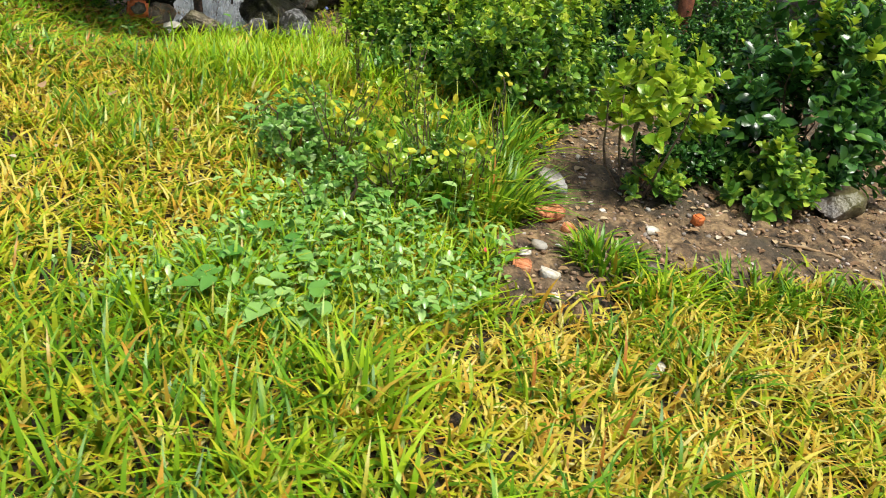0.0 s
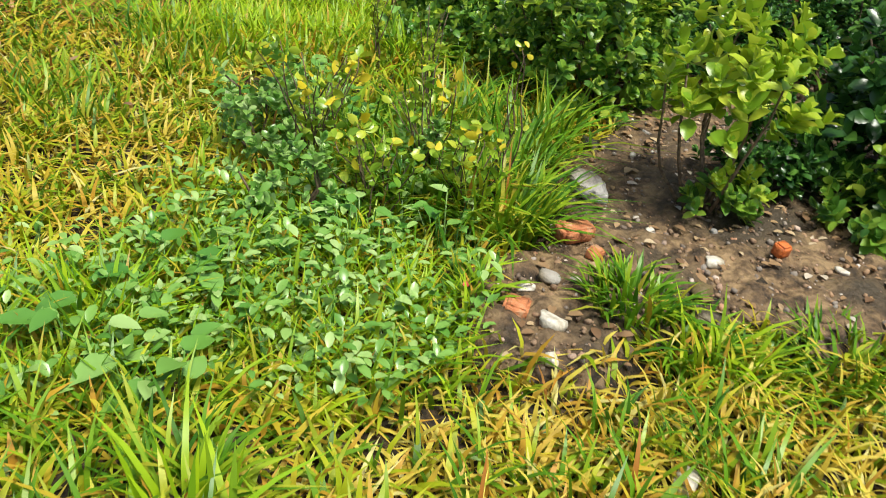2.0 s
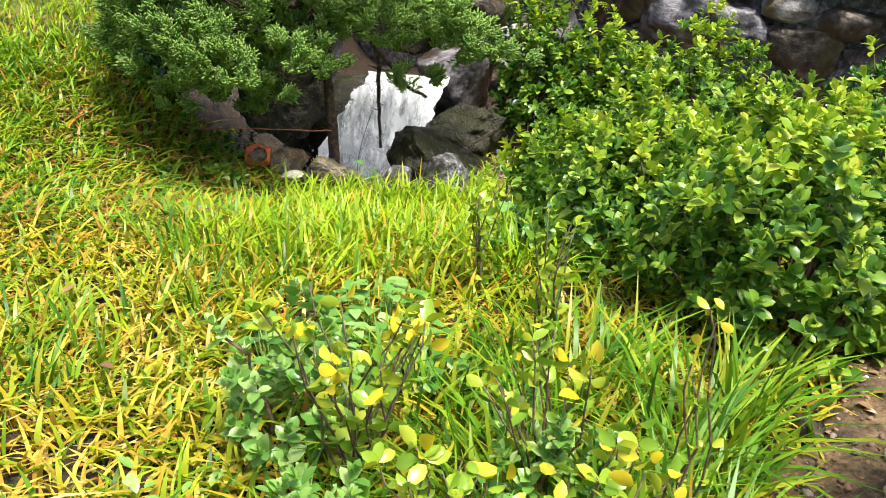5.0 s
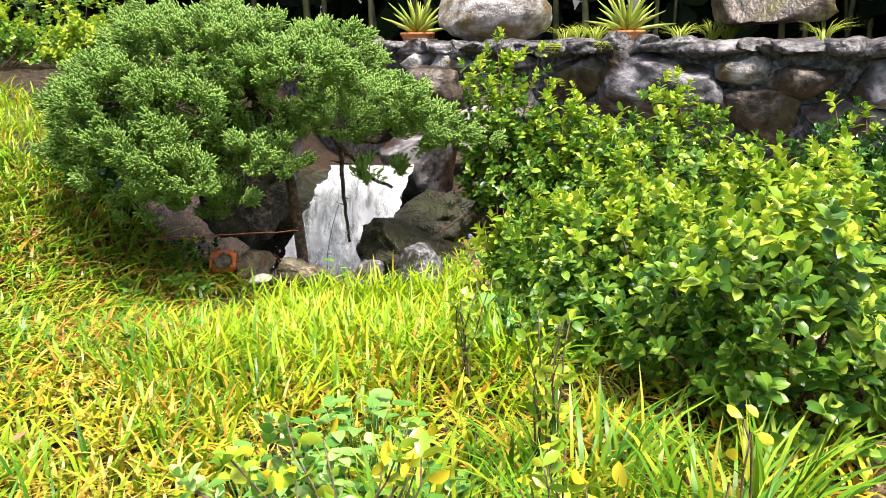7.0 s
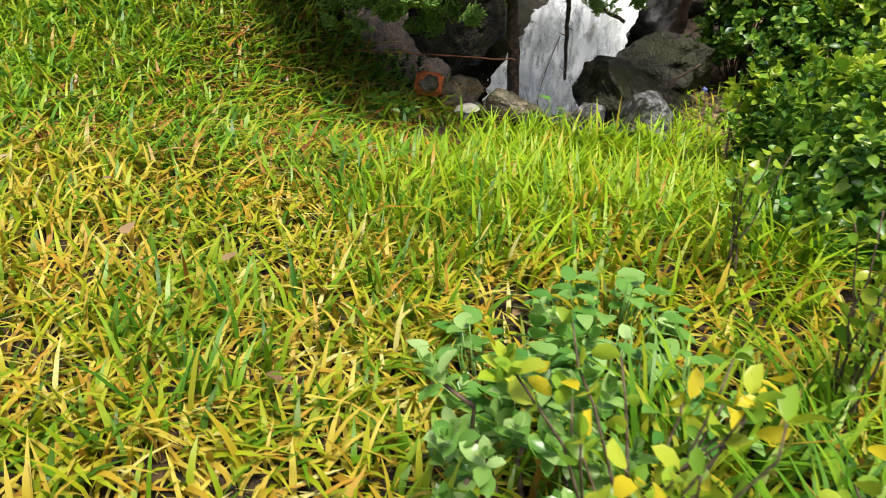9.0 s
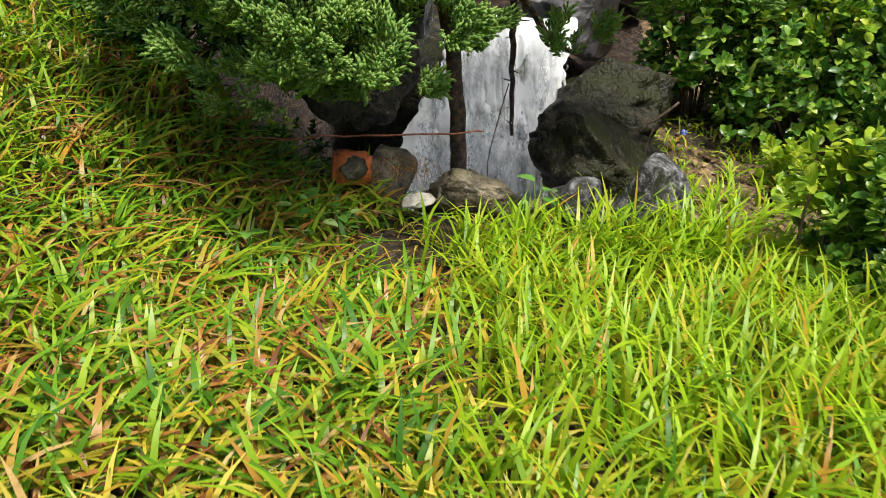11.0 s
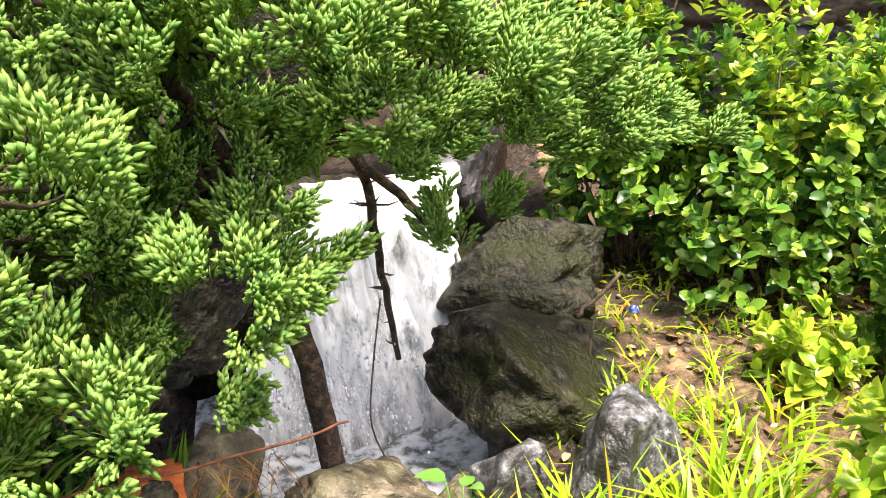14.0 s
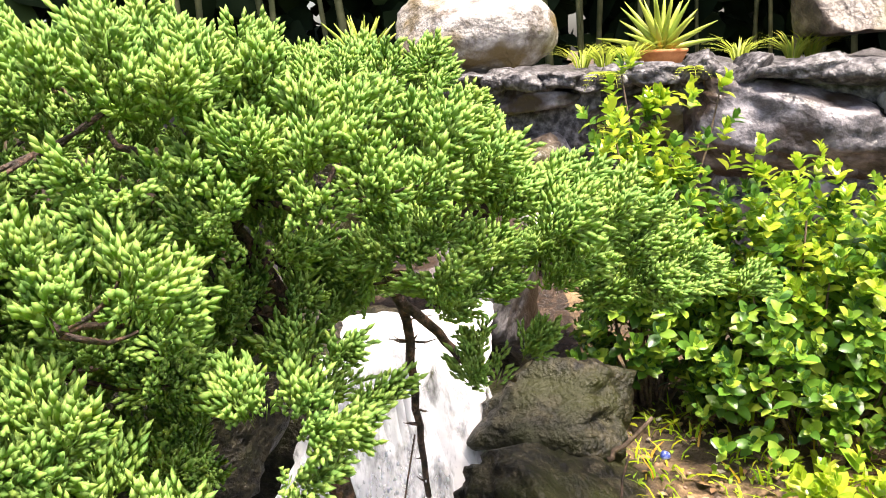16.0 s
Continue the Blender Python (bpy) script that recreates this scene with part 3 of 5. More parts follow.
def fall_sheet(seed, push, left, right, top, material, name, parent, label):
    """A sheet of falling water that bulges over the rock, with ridges down its length."""
    g = np.random.default_rng(seed)
    na, ns = 70, 90
    a, s = np.meshgrid(np.linspace(0, 1, na), np.linspace(0, 1, ns))
    ragged = np.array([0.05 * noise.noise(Vector((q * 9, seed, 0))) + 0.025 * noise.noise(Vector((q * 31, seed, 0))) for q in s[:, 0]])[:, None]
    lx = left[0] + (left[1] - left[0]) * s + 0.03 * np.sin(7 * s + seed) + ragged
    rx = right[0] + (right[1] - right[0]) * s + 0.03 * np.sin(9 * s + 2 * seed) + ragged[::-1]
    x = lx + (rx - lx) * a
    z = top - (top + 0.85) * s ** 1.1
    y = 9.82 - 0.53 * np.sqrt(s) - push - 0.06 * np.sin(np.pi * a)
    o = Vector(g.uniform(-30, 30, 3))
    d = np.array([noise.noise(Vector((px * 17, pz * 3.5, seed)) + o) * 0.035 + noise.noise(Vector((px * 40, pz * 8, seed)) + o) * 0.014
                  for px, pz in zip(x.ravel(), z.ravel())]).reshape(x.shape)
    y = y - d
    i = (np.arange(ns - 1)[:, None] * na + np.arange(na - 1)).ravel()
    f = np.concatenate([np.stack([i, i + na, i + na + 1], 1), np.stack([i, i + na + 1, i + 1], 1)])
    return mesh_obj(name, np.stack([x.ravel(), y.ravel(), z.ravel()], 1), f, material, parent, label)


waterfall = thing("waterfall", (0, 0, 0), "white foaming waterfall tumbling over dark rock", "waterfall")
fall_sheet(1, 0.0, (0.98, 0.62), (1.52, 1.42), 0.13, M_FALL_BACK, "water_sheet", waterfall, "white sheet of falling water")
fall_sheet(2, 0.04, (1.0, 0.68), (1.5, 1.40), 0.11, M_FALL, "water_sheet", waterfall, "broken strands of falling water")
fall_sheet(5, 0.08, (0.95, 0.76), (1.44, 1.36), 0.02, M_FALL, "water_sheet", waterfall, "broken strands of falling water")
dn = 420
dp = np.stack([rng.normal(1.05, 0.14, dn), rng.normal(9.15, 0.07, dn), -0.42 + np.abs(rng.normal(0, 0.13, dn))], 1)
dv, df = ico(1)
dr = np.eye(3)[None] * rng.uniform(0.0015, 0.005, dn)[:, None, None] * np.array([1, 1, 1.8])[None, :, None]
mesh_obj("spray", *scatter(dv, df, dr, dp), M_DROP, waterfall, "splashing drops")["kind"] = "stuff"
px, py = np.meshgrid(np.linspace(0.55, 1.75, 60), np.linspace(8.72, 9.7, 40))
i = (np.arange(39)[:, None] * 60 + np.arange(59)).ravel()
pz = -0.56 + 0.012 * wave(9 * px, 9 * py)
tagged(mesh_obj("stream_water", np.stack([px.ravel(), py.ravel(), pz.ravel()], 1),
                np.concatenate([np.stack([i, i + 1, i + 61], 1), np.stack([i, i + 61, i + 60], 1)]), M_POOL),
       "churned shallow water below the fall", "water", kind="structure")


# ---- the juniper ----
def finger(start, d, ln, r):
    """A blunt scaly shoot, three-sided, swelling towards its rounded tip."""
    x = unit(np.cross(d, np.array([0.3, 0.8, 0.5])))
    y = np.cross(d, x)
    a = np.array([0, 2.1, 4.2])
    ring = np.cos(a)[:, None] * x + np.sin(a)[:, None] * y
    v = np.concatenate([start[None], start + d * ln * 0.55 + ring * r, (start + d * ln)[None]])
    f = [[0, 2, 1], [0, 3, 2], [0, 1, 3], [1, 2, 4], [2, 3, 4], [3, 1, 4]]
    return v, np.array(f)


def spray_template(seed, twigs=8):
    """A flat feathery spray: side twigs off one stem, each set with blunt shoots."""
    g = np.random.default_rng(seed)
    pieces = [finger(np.zeros(3), np.array([0, 0, 1.0]), 0.7, 0.02)]
    for k in range(twigs):
        s = 0.08 + 0.62 * k / twigs
        a = (k % 2) * np.pi + g.normal(0, 0.6)
        out = np.array([np.cos(a), 0.55 * np.sin(a), 0])
        d = unit(out * 0.75 + np.array([0, 0, 1.0]))
        start = np.array([0, 0, s])
        ln = 0.46 * (1 - 0.45 * s)
        for q in range(3):
            p = start + d * ln * (0.25 + 0.3 * q)
            e = unit(d + g.normal(0, 0.25, 3) + np.array([0, 0, 0.5]))
            pieces.append(finger(p, e, g.uniform(0.2, 0.3), g.uniform(0.046, 0.06)))
    return join(pieces)


SPRAYS = [spray_template(s) for s in (1, 2, 3)]
juniper = thing("juniper", (0.98, 8.9, -0.55), "spreading juniper with blue-green feathery foliage over the waterfall", "tree")
juniper_base = np.array([0.98, 8.9, -0.55])
# clumps of foliage: centre and radii, outer crown first
OUTER = [(0.42, 8.17, 0.4, 0.26, 0.2, 0.17), (0.3, 8.32, 0.66, 0.28, 0.22, 0.16), (0.58, 8.22, 0.64, 0.2, 0.16, 0.13), (0.85, 8.34, 0.39, 0.12, 0.09, 0.08), (0.5, 8.55, 0.86, 0.42, 0.3, 0.16),
        (0.98, 8.58, 0.74, 0.34, 0.24, 0.14), (1.34, 8.76, 0.6, 0.34, 0.2, 0.14), (1.66, 8.9, 0.47, 0.27, 0.14, 0.1), (1.92, 8.95, 0.36, 0.13, 0.07, 0.04), (0.1, 8.8, 0.62, 0.34, 0.35, 0.2),
        (0.05, 8.65, 0.42, 0.26, 0.25, 0.13), (0.4, 9.15, 0.95, 0.5, 0.35, 0.15), (1.05, 9.25, 0.84, 0.42, 0.3, 0.14), (0.74, 8.34, 0.2, 0.07, 0.06, 0.07), (1.42, 9, 0.2, 0.11, 0.08, 0.06),
        (0.6, 8.1, 0.34, 0.18, 0.12, 0.11)]
INNER = [(0.93, 8.62, 0.36, 0.09, 0.07, 0.15), (1.3, 9.2, 0.62, 0.3, 0.2, 0.1), (0.2, 8.45, 0.5, 0.3, 0.2, 0.16), (0.72, 8.75, 0.6, 0.3, 0.2, 0.16), (1.15, 8.9, 0.5, 0.24, 0.16, 0.1),
        (0.3, 8.75, 0.36, 0.26, 0.2, 0.12), (1.5, 9.05, 0.4, 0.2, 0.12, 0.08), (0.2, 9.3, 0.8, 0.4, 0.3, 0.2), (0.55, 8.72, 0.42, 0.22, 0.13, 0.12), (0.5, 8.45, 0.5, 0.2, 0.14, 0.1),
        (0.8, 8.85, 0.45, 0.16, 0.1, 0.1), (0.5, 8.62, 0.2, 0.17, 0.12, 0.11), (0.32, 8.5, 0.14, 0.16, 0.12, 0.1), (0.68, 8.7, 0.24, 0.12, 0.09, 0.09), (0.6, 8.85, 0.08, 0.16, 0.1, 0.1)]
LOBES = OUTER + INNER
limbs = []
foot = smooth_line([(0.98, 8.9, -0.6), (0.975, 8.9, -0.32), (0.955, 8.9, -0.08), (0.935, 8.9, 0.13), (0.885, 8.9, 0.38), (0.8, 8.85, 0.6), (0.7, 8.8, 0.78)], 18, 0.003, 4)
mesh_obj("trunk", *tube(foot - juniper_base, np.linspace(0.034, 0.022, 18), 9), M_BARK, juniper, "dark wet leaning trunk")
crown_v = []
for k, (cx, cy, cz, rx, ry, rz) in enumerate(LOBES):
    g = np.random.default_rng(100 + k)
    area = (rx * ry + rx * rz + ry * rz) * 4.2
    n = int(area * 530)
    n = n // 8 * 8
    d = unit(g.normal(0, 1, (n // 8, 3)))
    d[:, 2] = np.where(d[:, 2] < -0.6, -d[:, 2], d[:, 2])
    at = np.array([cx, cy, cz]) + d * np.array([rx, ry, rz]) * g.uniform(0.55, 1.0, n // 8)[:, None]
    d = unit(np.repeat(d, 8, axis=0) + g.normal(0, 0.42, (n, 3)))
    p = np.repeat(at, 8, axis=0) + d * np.array([0.045, 0.045, 0.03])
    out = np.array([cx - 0.75, cy - 8.9, 0.1])
    aim = unit(d * np.array([0.8, 0.8, 0.55]) + np.array([0, 0, 0.55]) + 0.35 * unit(out[None]) + g.normal(0, 0.22, (n, 3)))
    rot = frames_along(aim, g.uniform(0, 6.28, n)) * g.uniform(0.075, 0.125, n)[:, None, None]
    which = g.integers(0, 3, n)
    for w in range(3):
        m = which == w
        crown_v.append(scatter(*SPRAYS[w], rot[m], p[m] - aim[m] * 0.05 - juniper_base))
    if cx > 1.2 or cz < 0.45:
        continue
    root = np.array(foot[min(17, 12 + k % 6)])
    c = np.array([cx, cy, cz])
    mid = (root + c) / 2 + np.array([0, 0, -0.04])
    limbs.append(tube(smooth_line([root, mid, c], 9, 0.008, k) - juniper_base, np.linspace(0.011, 0.005, 9), 6))
    for q in range(4):
        e = p[g.integers(0, n)]
        limbs.append(tube(smooth_line([c, (c + e) / 2 + np.array([0, 0, -0.02]), e], 5, 0.005, q) - juniper_base, np.linspace(0.006, 0.002, 5), 4))
mesh_obj("foliage", *join(crown_v), M_JUNIPER, juniper, "dense feathery green sprays")["kind"] = "stuff"
for lv, lf_ in limbs:
    mesh_obj("branch", lv, lf_, M_BARK, juniper)
fork = [1.0, 9.0, 0.56]
hanging = smooth_line([fork, (1.155, 9.14, 0.36), (1.175, 9.14, 0.16), (1.185, 9.14, 0.0), (1.2, 9.145, -0.22)], 16, 0.005, 9)
mesh_obj("dead_branch", *tube(hanging - juniper_base, np.linspace(0.017, 0.008, 16), 7), M_BARK, juniper, "bare black hanging branch")
mesh_obj("dead_branch", *tube(smooth_line([(1.15, 9.13, 0.38), (1.24, 9.14, 0.27), (1.32, 9.14, 0.17), (1.46, 9.14, 0.1)], 12, 0.004, 8) - juniper_base, np.linspace(0.016, 0.009, 12), 7),
         M_BARK, juniper, "bare black forked branch")
bits = []
g = np.random.default_rng(12)
for k in range(22):
    a = hanging[g.integers(4, 15)]
    e = a + np.array([g.normal(0, 0.035), g.normal(0, 0.02), g.uniform(-0.03, 0.03)])
    bits.append(tube([a, (a + e) / 2 + g.normal(0, 0.004, 3), e], [0.004, 0.003, 0.001], 4))
mesh_obj("twigs", *join([(v - juniper_base, f) for v, f in bits]), M_BARK, juniper)["kind"] = "stuff"
wire_pts = smooth_line([(1.16, 9.05, 0.02), (1.12, 9.0, -0.12), (1.09, 8.98, -0.3), (1.12, 8.95, -0.42)], 14)
tagged(mesh_obj("hanging_wire", *tube(wire_pts, 0.0025, 5), M_BARK), "thin black wire hanging in front of the water", "wire")


# ---- shrubs ----
def shrub(place, rx, ry, h, shoots, leaf, material, label, seed, category="shrub", group="", low=0.12, young=0.25, name="shrub"):
    """Stems from one foot, shoots over a dome, each with a whorl of leaves."""
    g = np.random.default_rng(seed)
    base = np.array([place[0], place[1], float(ground_z(place[0], place[1])) - 0.02])
    ob = thing(name, base, label, category, group)
    d = unit(g.normal(0, 1, (shoots, 3)))
    d[:, 2] = np.abs(d[:, 2])
    rad = g.uniform(0.35, 1.05, shoots) ** 0.6
    lump = 1 + 0.22 * np.sin(5 * d[:, 0] + seed) * np.cos(4 * d[:, 1] + 2 * seed)
    p = d * rad[:, None] * lump[:, None] * np.array([rx, ry, h * (1 - low)]) + np.array([0, 0, h * low])
    aim = unit(d * 0.6 + np.array([0, 0, 0.8]) + g.normal(0, 0.3, (shoots, 3)))
    offs, rots = [], []
    for ring, (up, tilt, size, count) in enumerate([(0.0, 1.25, 1.0, 3), (0.3, 1.0, 1.0, 3), (0.6, 0.6, 0.8, 3), (0.8, 0.25, 0.55, 2)]):
        fr = frames_along(aim, g.uniform(0, 6.28, shoots))
        for c in range(count):
            a = 2 * np.pi * c / count + ring * 1.1 + g.normal(0, 0.25, shoots)
            rad_dir = fr[:, :, 0] * np.cos(a)[:, None] + fr[:, :, 1] * np.sin(a)[:, None]
            tl = tilt + g.normal(0, 0.25, shoots)
            z = rad_dir * np.sin(tl)[:, None] + fr[:, :, 2] * np.cos(tl)[:, None]
            x = unit(fr[:, :, 2] - z * np.sum(fr[:, :, 2] * z, 1, keepdims=True) + 0.01)
            y = np.cross(z, x)
            sz = leaf * size * g.uniform(0.7, 1.25, shoots)
            rots.append(np.stack([x, y, z], 2) * sz[:, None, None])
            offs.append(p + fr[:, :, 2] * (up * leaf * 1.3))
    rots, offs = np.concatenate(rots), np.concatenate(offs)
    fresh = np.tile((d[:, 2] * rad + g.normal(0, 0.15, shoots) > 1.0 - young), 11)
    for nm, sel, mt in (("leaves", ~fresh, material), ("young_leaves", fresh, M_SHRUB_YOUNG)):
        if sel.any():
            mesh_obj(nm, *scatter(LEAF_V, LEAF_F, rots[sel], offs[sel]), mt, ob)["kind"] = "stuff"
    st = []
    for k in range(min(26, 3 + shoots // 12)):
        e = p[k]
        foot_at = np.array([e[0] * 0.25, e[1] * 0.25, 0])
        st.append(tube(smooth_line([foot_at, (foot_at + e) / 2 + g.normal(0, 0.02, 3), e], 6, 0.006, k), np.linspace(0.007, 0.003, 6), 4))
    for sv, sf in st:
        mesh_obj("stem", sv, sf, M_TWIG, ob)
    return ob


BED = "shrubs of the bed"
shrub((2.72, 8.62), 0.36, 0.34, 0.55, 440, 0.052, M_SHRUB, "leafy green shrub on the waterfall bank", 1, group=BED)
shrub((2.12, 9.72), 0.3, 0.3, 1.15, 430, 0.052, M_SHRUB, "tall leafy shrub with bright young tips", 2, group=BED, young=0.22)
shrub((2.55, 9.4), 0.46, 0.42, 0.85, 700, 0.052, M_SHRUB, "dense leafy shrub with yellow-green tips", 3, group=BED, young=0.22)
shrub((3.1, 9.5), 0.5, 0.45, 0.9, 560, 0.052, M_SHRUB, "dense leafy shrub before the stone wall", 4, group=BED, young=0.2)
shrub((2.45, 7.35), 0.46, 0.42, 0.6, 620, 0.048, M_SHRUB, "low leafy green shrub at the lawn's edge", 5, group=BED)
shrub((2.76, 6.68), 0.42, 0.42, 0.66, 560, 0.048, M_SHRUB, "low leafy green shrub in the soil bed", 6, group=BED)
shrub((2.3, 8.0), 0.36, 0.3, 0.55, 440, 0.048, M_SHRUB, "low leafy green shrub near the stream", 7, group=BED)
shrub((3.2, 7.9), 0.5, 0.45, 0.78, 480, 0.055, M_SHRUB, "leafy green shrub in the bed", 8, group=BED)
shrub((3.9, 8.7), 0.5, 0.5, 0.85, 420, 0.055, M_SHRUB_DARK, "dark green leafy shrub in the bed", 9, group=BED, young=0.1)
shrub((3.7, 7.5), 0.42, 0.42, 0.7, 420, 0.055, M_SHRUB_DARK, "dark green leafy shrub in the bed", 10, group=BED, young=0.05)
shrub((4.8, 8.2), 0.6, 0.5, 0.75, 380, 0.055, M_SHRUB_DARK, "dark green leafy shrub in the bed", 11, group=BED, young=0.05)
shrub((5.1, 7.2), 0.5, 0.5, 0.75, 380, 0.055, M_SHRUB_DARK, "dark green leafy shrub in the bed", 12, group=BED, young=0.05)
shrub((3.75, 5.8), 0.42, 0.35, 0.81, 340, 0.07, M_SHRUB_DARK, "tall dark leafy green shrub in the soil bed", 13, group=BED, young=0.15, low=0.06)
shrub((2.87, 5.58), 0.234, 0.203, 0.608, 52, 0.066, M_SHRUB_YOUNG, "thin-stemmed sapling with bright green leaves", 14, group=BED, low=0.45)
shrub((2.91, 5.51), 0.108, 0.092, 0.154, 30, 0.046, M_SHRUB, "small green shrub at the sapling's foot", 15, group=BED)
shrub((3.16, 5.8), 0.2, 0.17, 0.28, 120, 0.039, M_SHRUB_DARK, "small dark green shrub in the soil bed", 16, group=BED, young=0.0)
shrub((3.5, 6.85), 0.328, 0.234, 0.484, 380, 0.039, M_SHRUB_DARK, "dark green leafy shrub behind the sapling", 21, group=BED, young=0.05)
shrub((3.98, 6.9), 0.39, 0.312, 0.624, 420, 0.043, M_SHRUB_DARK, "dark green leafy shrub in the bed", 22, group=BED, young=0.05)
shrub((3.42, 5.47), 0.17, 0.15, 0.3, 70, 0.055, M_SHRUB, "small green shrub in the soil bed", 17, group=BED)
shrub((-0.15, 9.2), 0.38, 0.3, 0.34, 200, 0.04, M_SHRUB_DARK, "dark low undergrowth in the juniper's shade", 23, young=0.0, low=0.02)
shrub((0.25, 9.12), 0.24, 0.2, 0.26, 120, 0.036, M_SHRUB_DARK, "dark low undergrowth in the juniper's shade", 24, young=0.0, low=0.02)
shrub((2.22, 8.78), 0.12, 0.12, 0.18, 26, 0.06, M_SHRUB_YOUNG, "small bright green seedling on the bank", 18, group=BED)
shrub((2.0, 8.14), 0.1, 0.1, 0.48, 26, 0.06, M_SHRUB_YOUNG, "young bright green shrub at the lush grass", 19, group=BED)


# ---- yellow-leaved saplings in the lawn ----
def sapling(place, h, spread, stems, seed, label, yellow=0.5, leaf=0.042):
    g = np.random.default_rng(seed)
    base = np.array([place[0], place[1], float(ground_z(place[0], place[1])) - 0.02])
    ob = thing("sapling", base, label, "plant", "yellow-leaved saplings")
    st, rots, offs, tips = [], [], [], []
    for k in range(stems):
        a = g.uniform(0, 6.28)
        r = spread * g.uniform(0.25, 1.0)
        top = np.array([r * np.cos(a), r * np.sin(a), h * g.uniform(0.72, 1.02)])
        ln = smooth_line([(0.02 * np.cos(a), 0.02 * np.sin(a), 0), top * np.array([0.35, 0.35, 0.5]) + g.normal(0, 0.015, 3), top], 8, 0.006, seed + k)
        st.append(tube(ln, np.linspace(0.0035, 0.0015, 8), 5))
        tips.append(top)
        for q in range(g.integers(9, 15)):
            i = g.integers(2, 8)
            b = g.uniform(0, 6.28)
            offs.append(ln[i])
            rots.append(unit(np.array([np.cos(b), np.sin(b), g.uniform(0.1, 0.9)])) * leaf * g.uniform(0.6, 1.1))
    for sv, sf in st:
        mesh_obj("stem", sv, sf, M_TWIG, ob)
    rots, offs = np.array(rots), np.array(offs)
    fr = frames_along(rots, g.uniform(0, 6.28, len(rots))) * np.linalg.norm(rots, axis=1)[:, None, None]
    mesh_obj("leaves", *scatter(LEAF_V, LEAF_F, fr, offs), M_LIME, ob, "lime-green oval leaves")["kind"] = "stuff"
    for k in range(int(stems * yellow * 1.6)):
        t = tips[k % len(tips)]
        d = unit(g.normal(0, 1, (1, 3)) * np.array([1, 1, 0.4]) + np.array([0, -0.2, 0.5]))
        v, f = scatter(LEAF_V * np.array([1.0, 0.95, 0.95]), LEAF_F, frames_along(d, g.uniform(0, 6.28, 1)) * leaf * g.uniform(0.7, 1.15), t[None] + g.normal(0, 0.012, (1, 3)))
        mesh_obj("yellow_leaf", v, f, M_YELLOW, ob)
    return ob


sapling((1.84, 5.44), 0.308, 0.162, 15, 1, "low sapling with lime and yellow leaves")
sapling((2.11, 5.49), 0.32, 0.144, 15, 2, "low sapling with lime and yellow leaves among tall grass")
sapling((2.23, 5.59), 0.544, 0.024, 4, 3, "upright sapling topped by bright yellow leaves", 1.0, 0.026)
sapling((1.66, 5.7), 0.44, 0.19, 18, 4, "low sapling with bright yellow leaves above weeds", 1.1)
sapling((2.02, 5.72), 0.4, 0.18, 14, 7, "low sapling with lime leaves among long grass", 0.3)
shrub((1.62, 5.42), 0.15, 0.13, 0.3, 26, 0.034, M_COVER, "loose young plant with pale green leaves in the lawn", 25, category="plant", low=0.25, young=0.0)
shrub((2.03, 5.64), 0.13, 0.12, 0.27, 34, 0.034, M_COVER, "loose leafy green plant among the saplings", 26, category="plant", low=0.2, young=0.0)
shrub((1.5, 5.85), 0.15, 0.15, 0.36, 50, 0.04, M_COVER, "loose leafy green plant among the saplings", 27, category="plant", low=0.2, young=0.0)
sapling((-0.72, 9.95), 0.5, 0.22, 12, 8, "twiggy reddish bush with sparse yellow-green leaves", 0.1, 0.028)
sapling((-0.5, 9.65), 0.4, 0.18, 10, 9, "twiggy reddish bush with sparse yellow-green leaves", 0.1, 0.028)
sapling((2.02, 6.3), 0.45, 0.12, 7, 5, "bare-twigged sapling with few leaves", 0.0)
sapling((1.86, 6.75), 0.4, 0.1, 6, 6, "bare-twigged sapling at the lush grass", 0.0)


# ---- weeds ----
def weed(place, spread, h, count, leaf, seed, label, material, name="weed", broad=True):
    g = np.random.default_rng(seed)
    base = np.array([place[0], place[1], float(ground_z(place[0], place[1])) - 0.01])
    ob = thing(name, base, label, "weed", "broad-leaved weeds")
    st = []
    for k in range(count):
        a, r = g.uniform(0, 6.28), spread * np.sqrt(g.uniform(0, 1))
        e = np.array([r * np.cos(a), r * np.sin(a), h * g.uniform(0.45, 1.0) * (1 - 0.4 * r / spread)])
        b = np.array([e[0] * 0.6, e[1] * 0.6, 0])
        stalk = tube([b, (b + e) / 2 + g.normal(0, 0.006, 3), e], [0.003, 0.0025, 0.0015], 4)
        ang = a + g.normal(0, 0.9)
        d = unit(np.array([[np.cos(ang), np.sin(ang), g.uniform(-0.25, 0.45)]]))
        x = unit(np.array([[0, 0, 1.0]]) - d * d[:, 2:3])
        fr = np.stack([x, np.cross(d, x), d], 2) * leaf * g.uniform(0.6, 1.25)
        mesh_obj("leaf", *join([stalk, scatter(BROAD_V * np.array([1, 0.85, 1]), BROAD_F, fr, e[None])]), material, ob)
    return ob


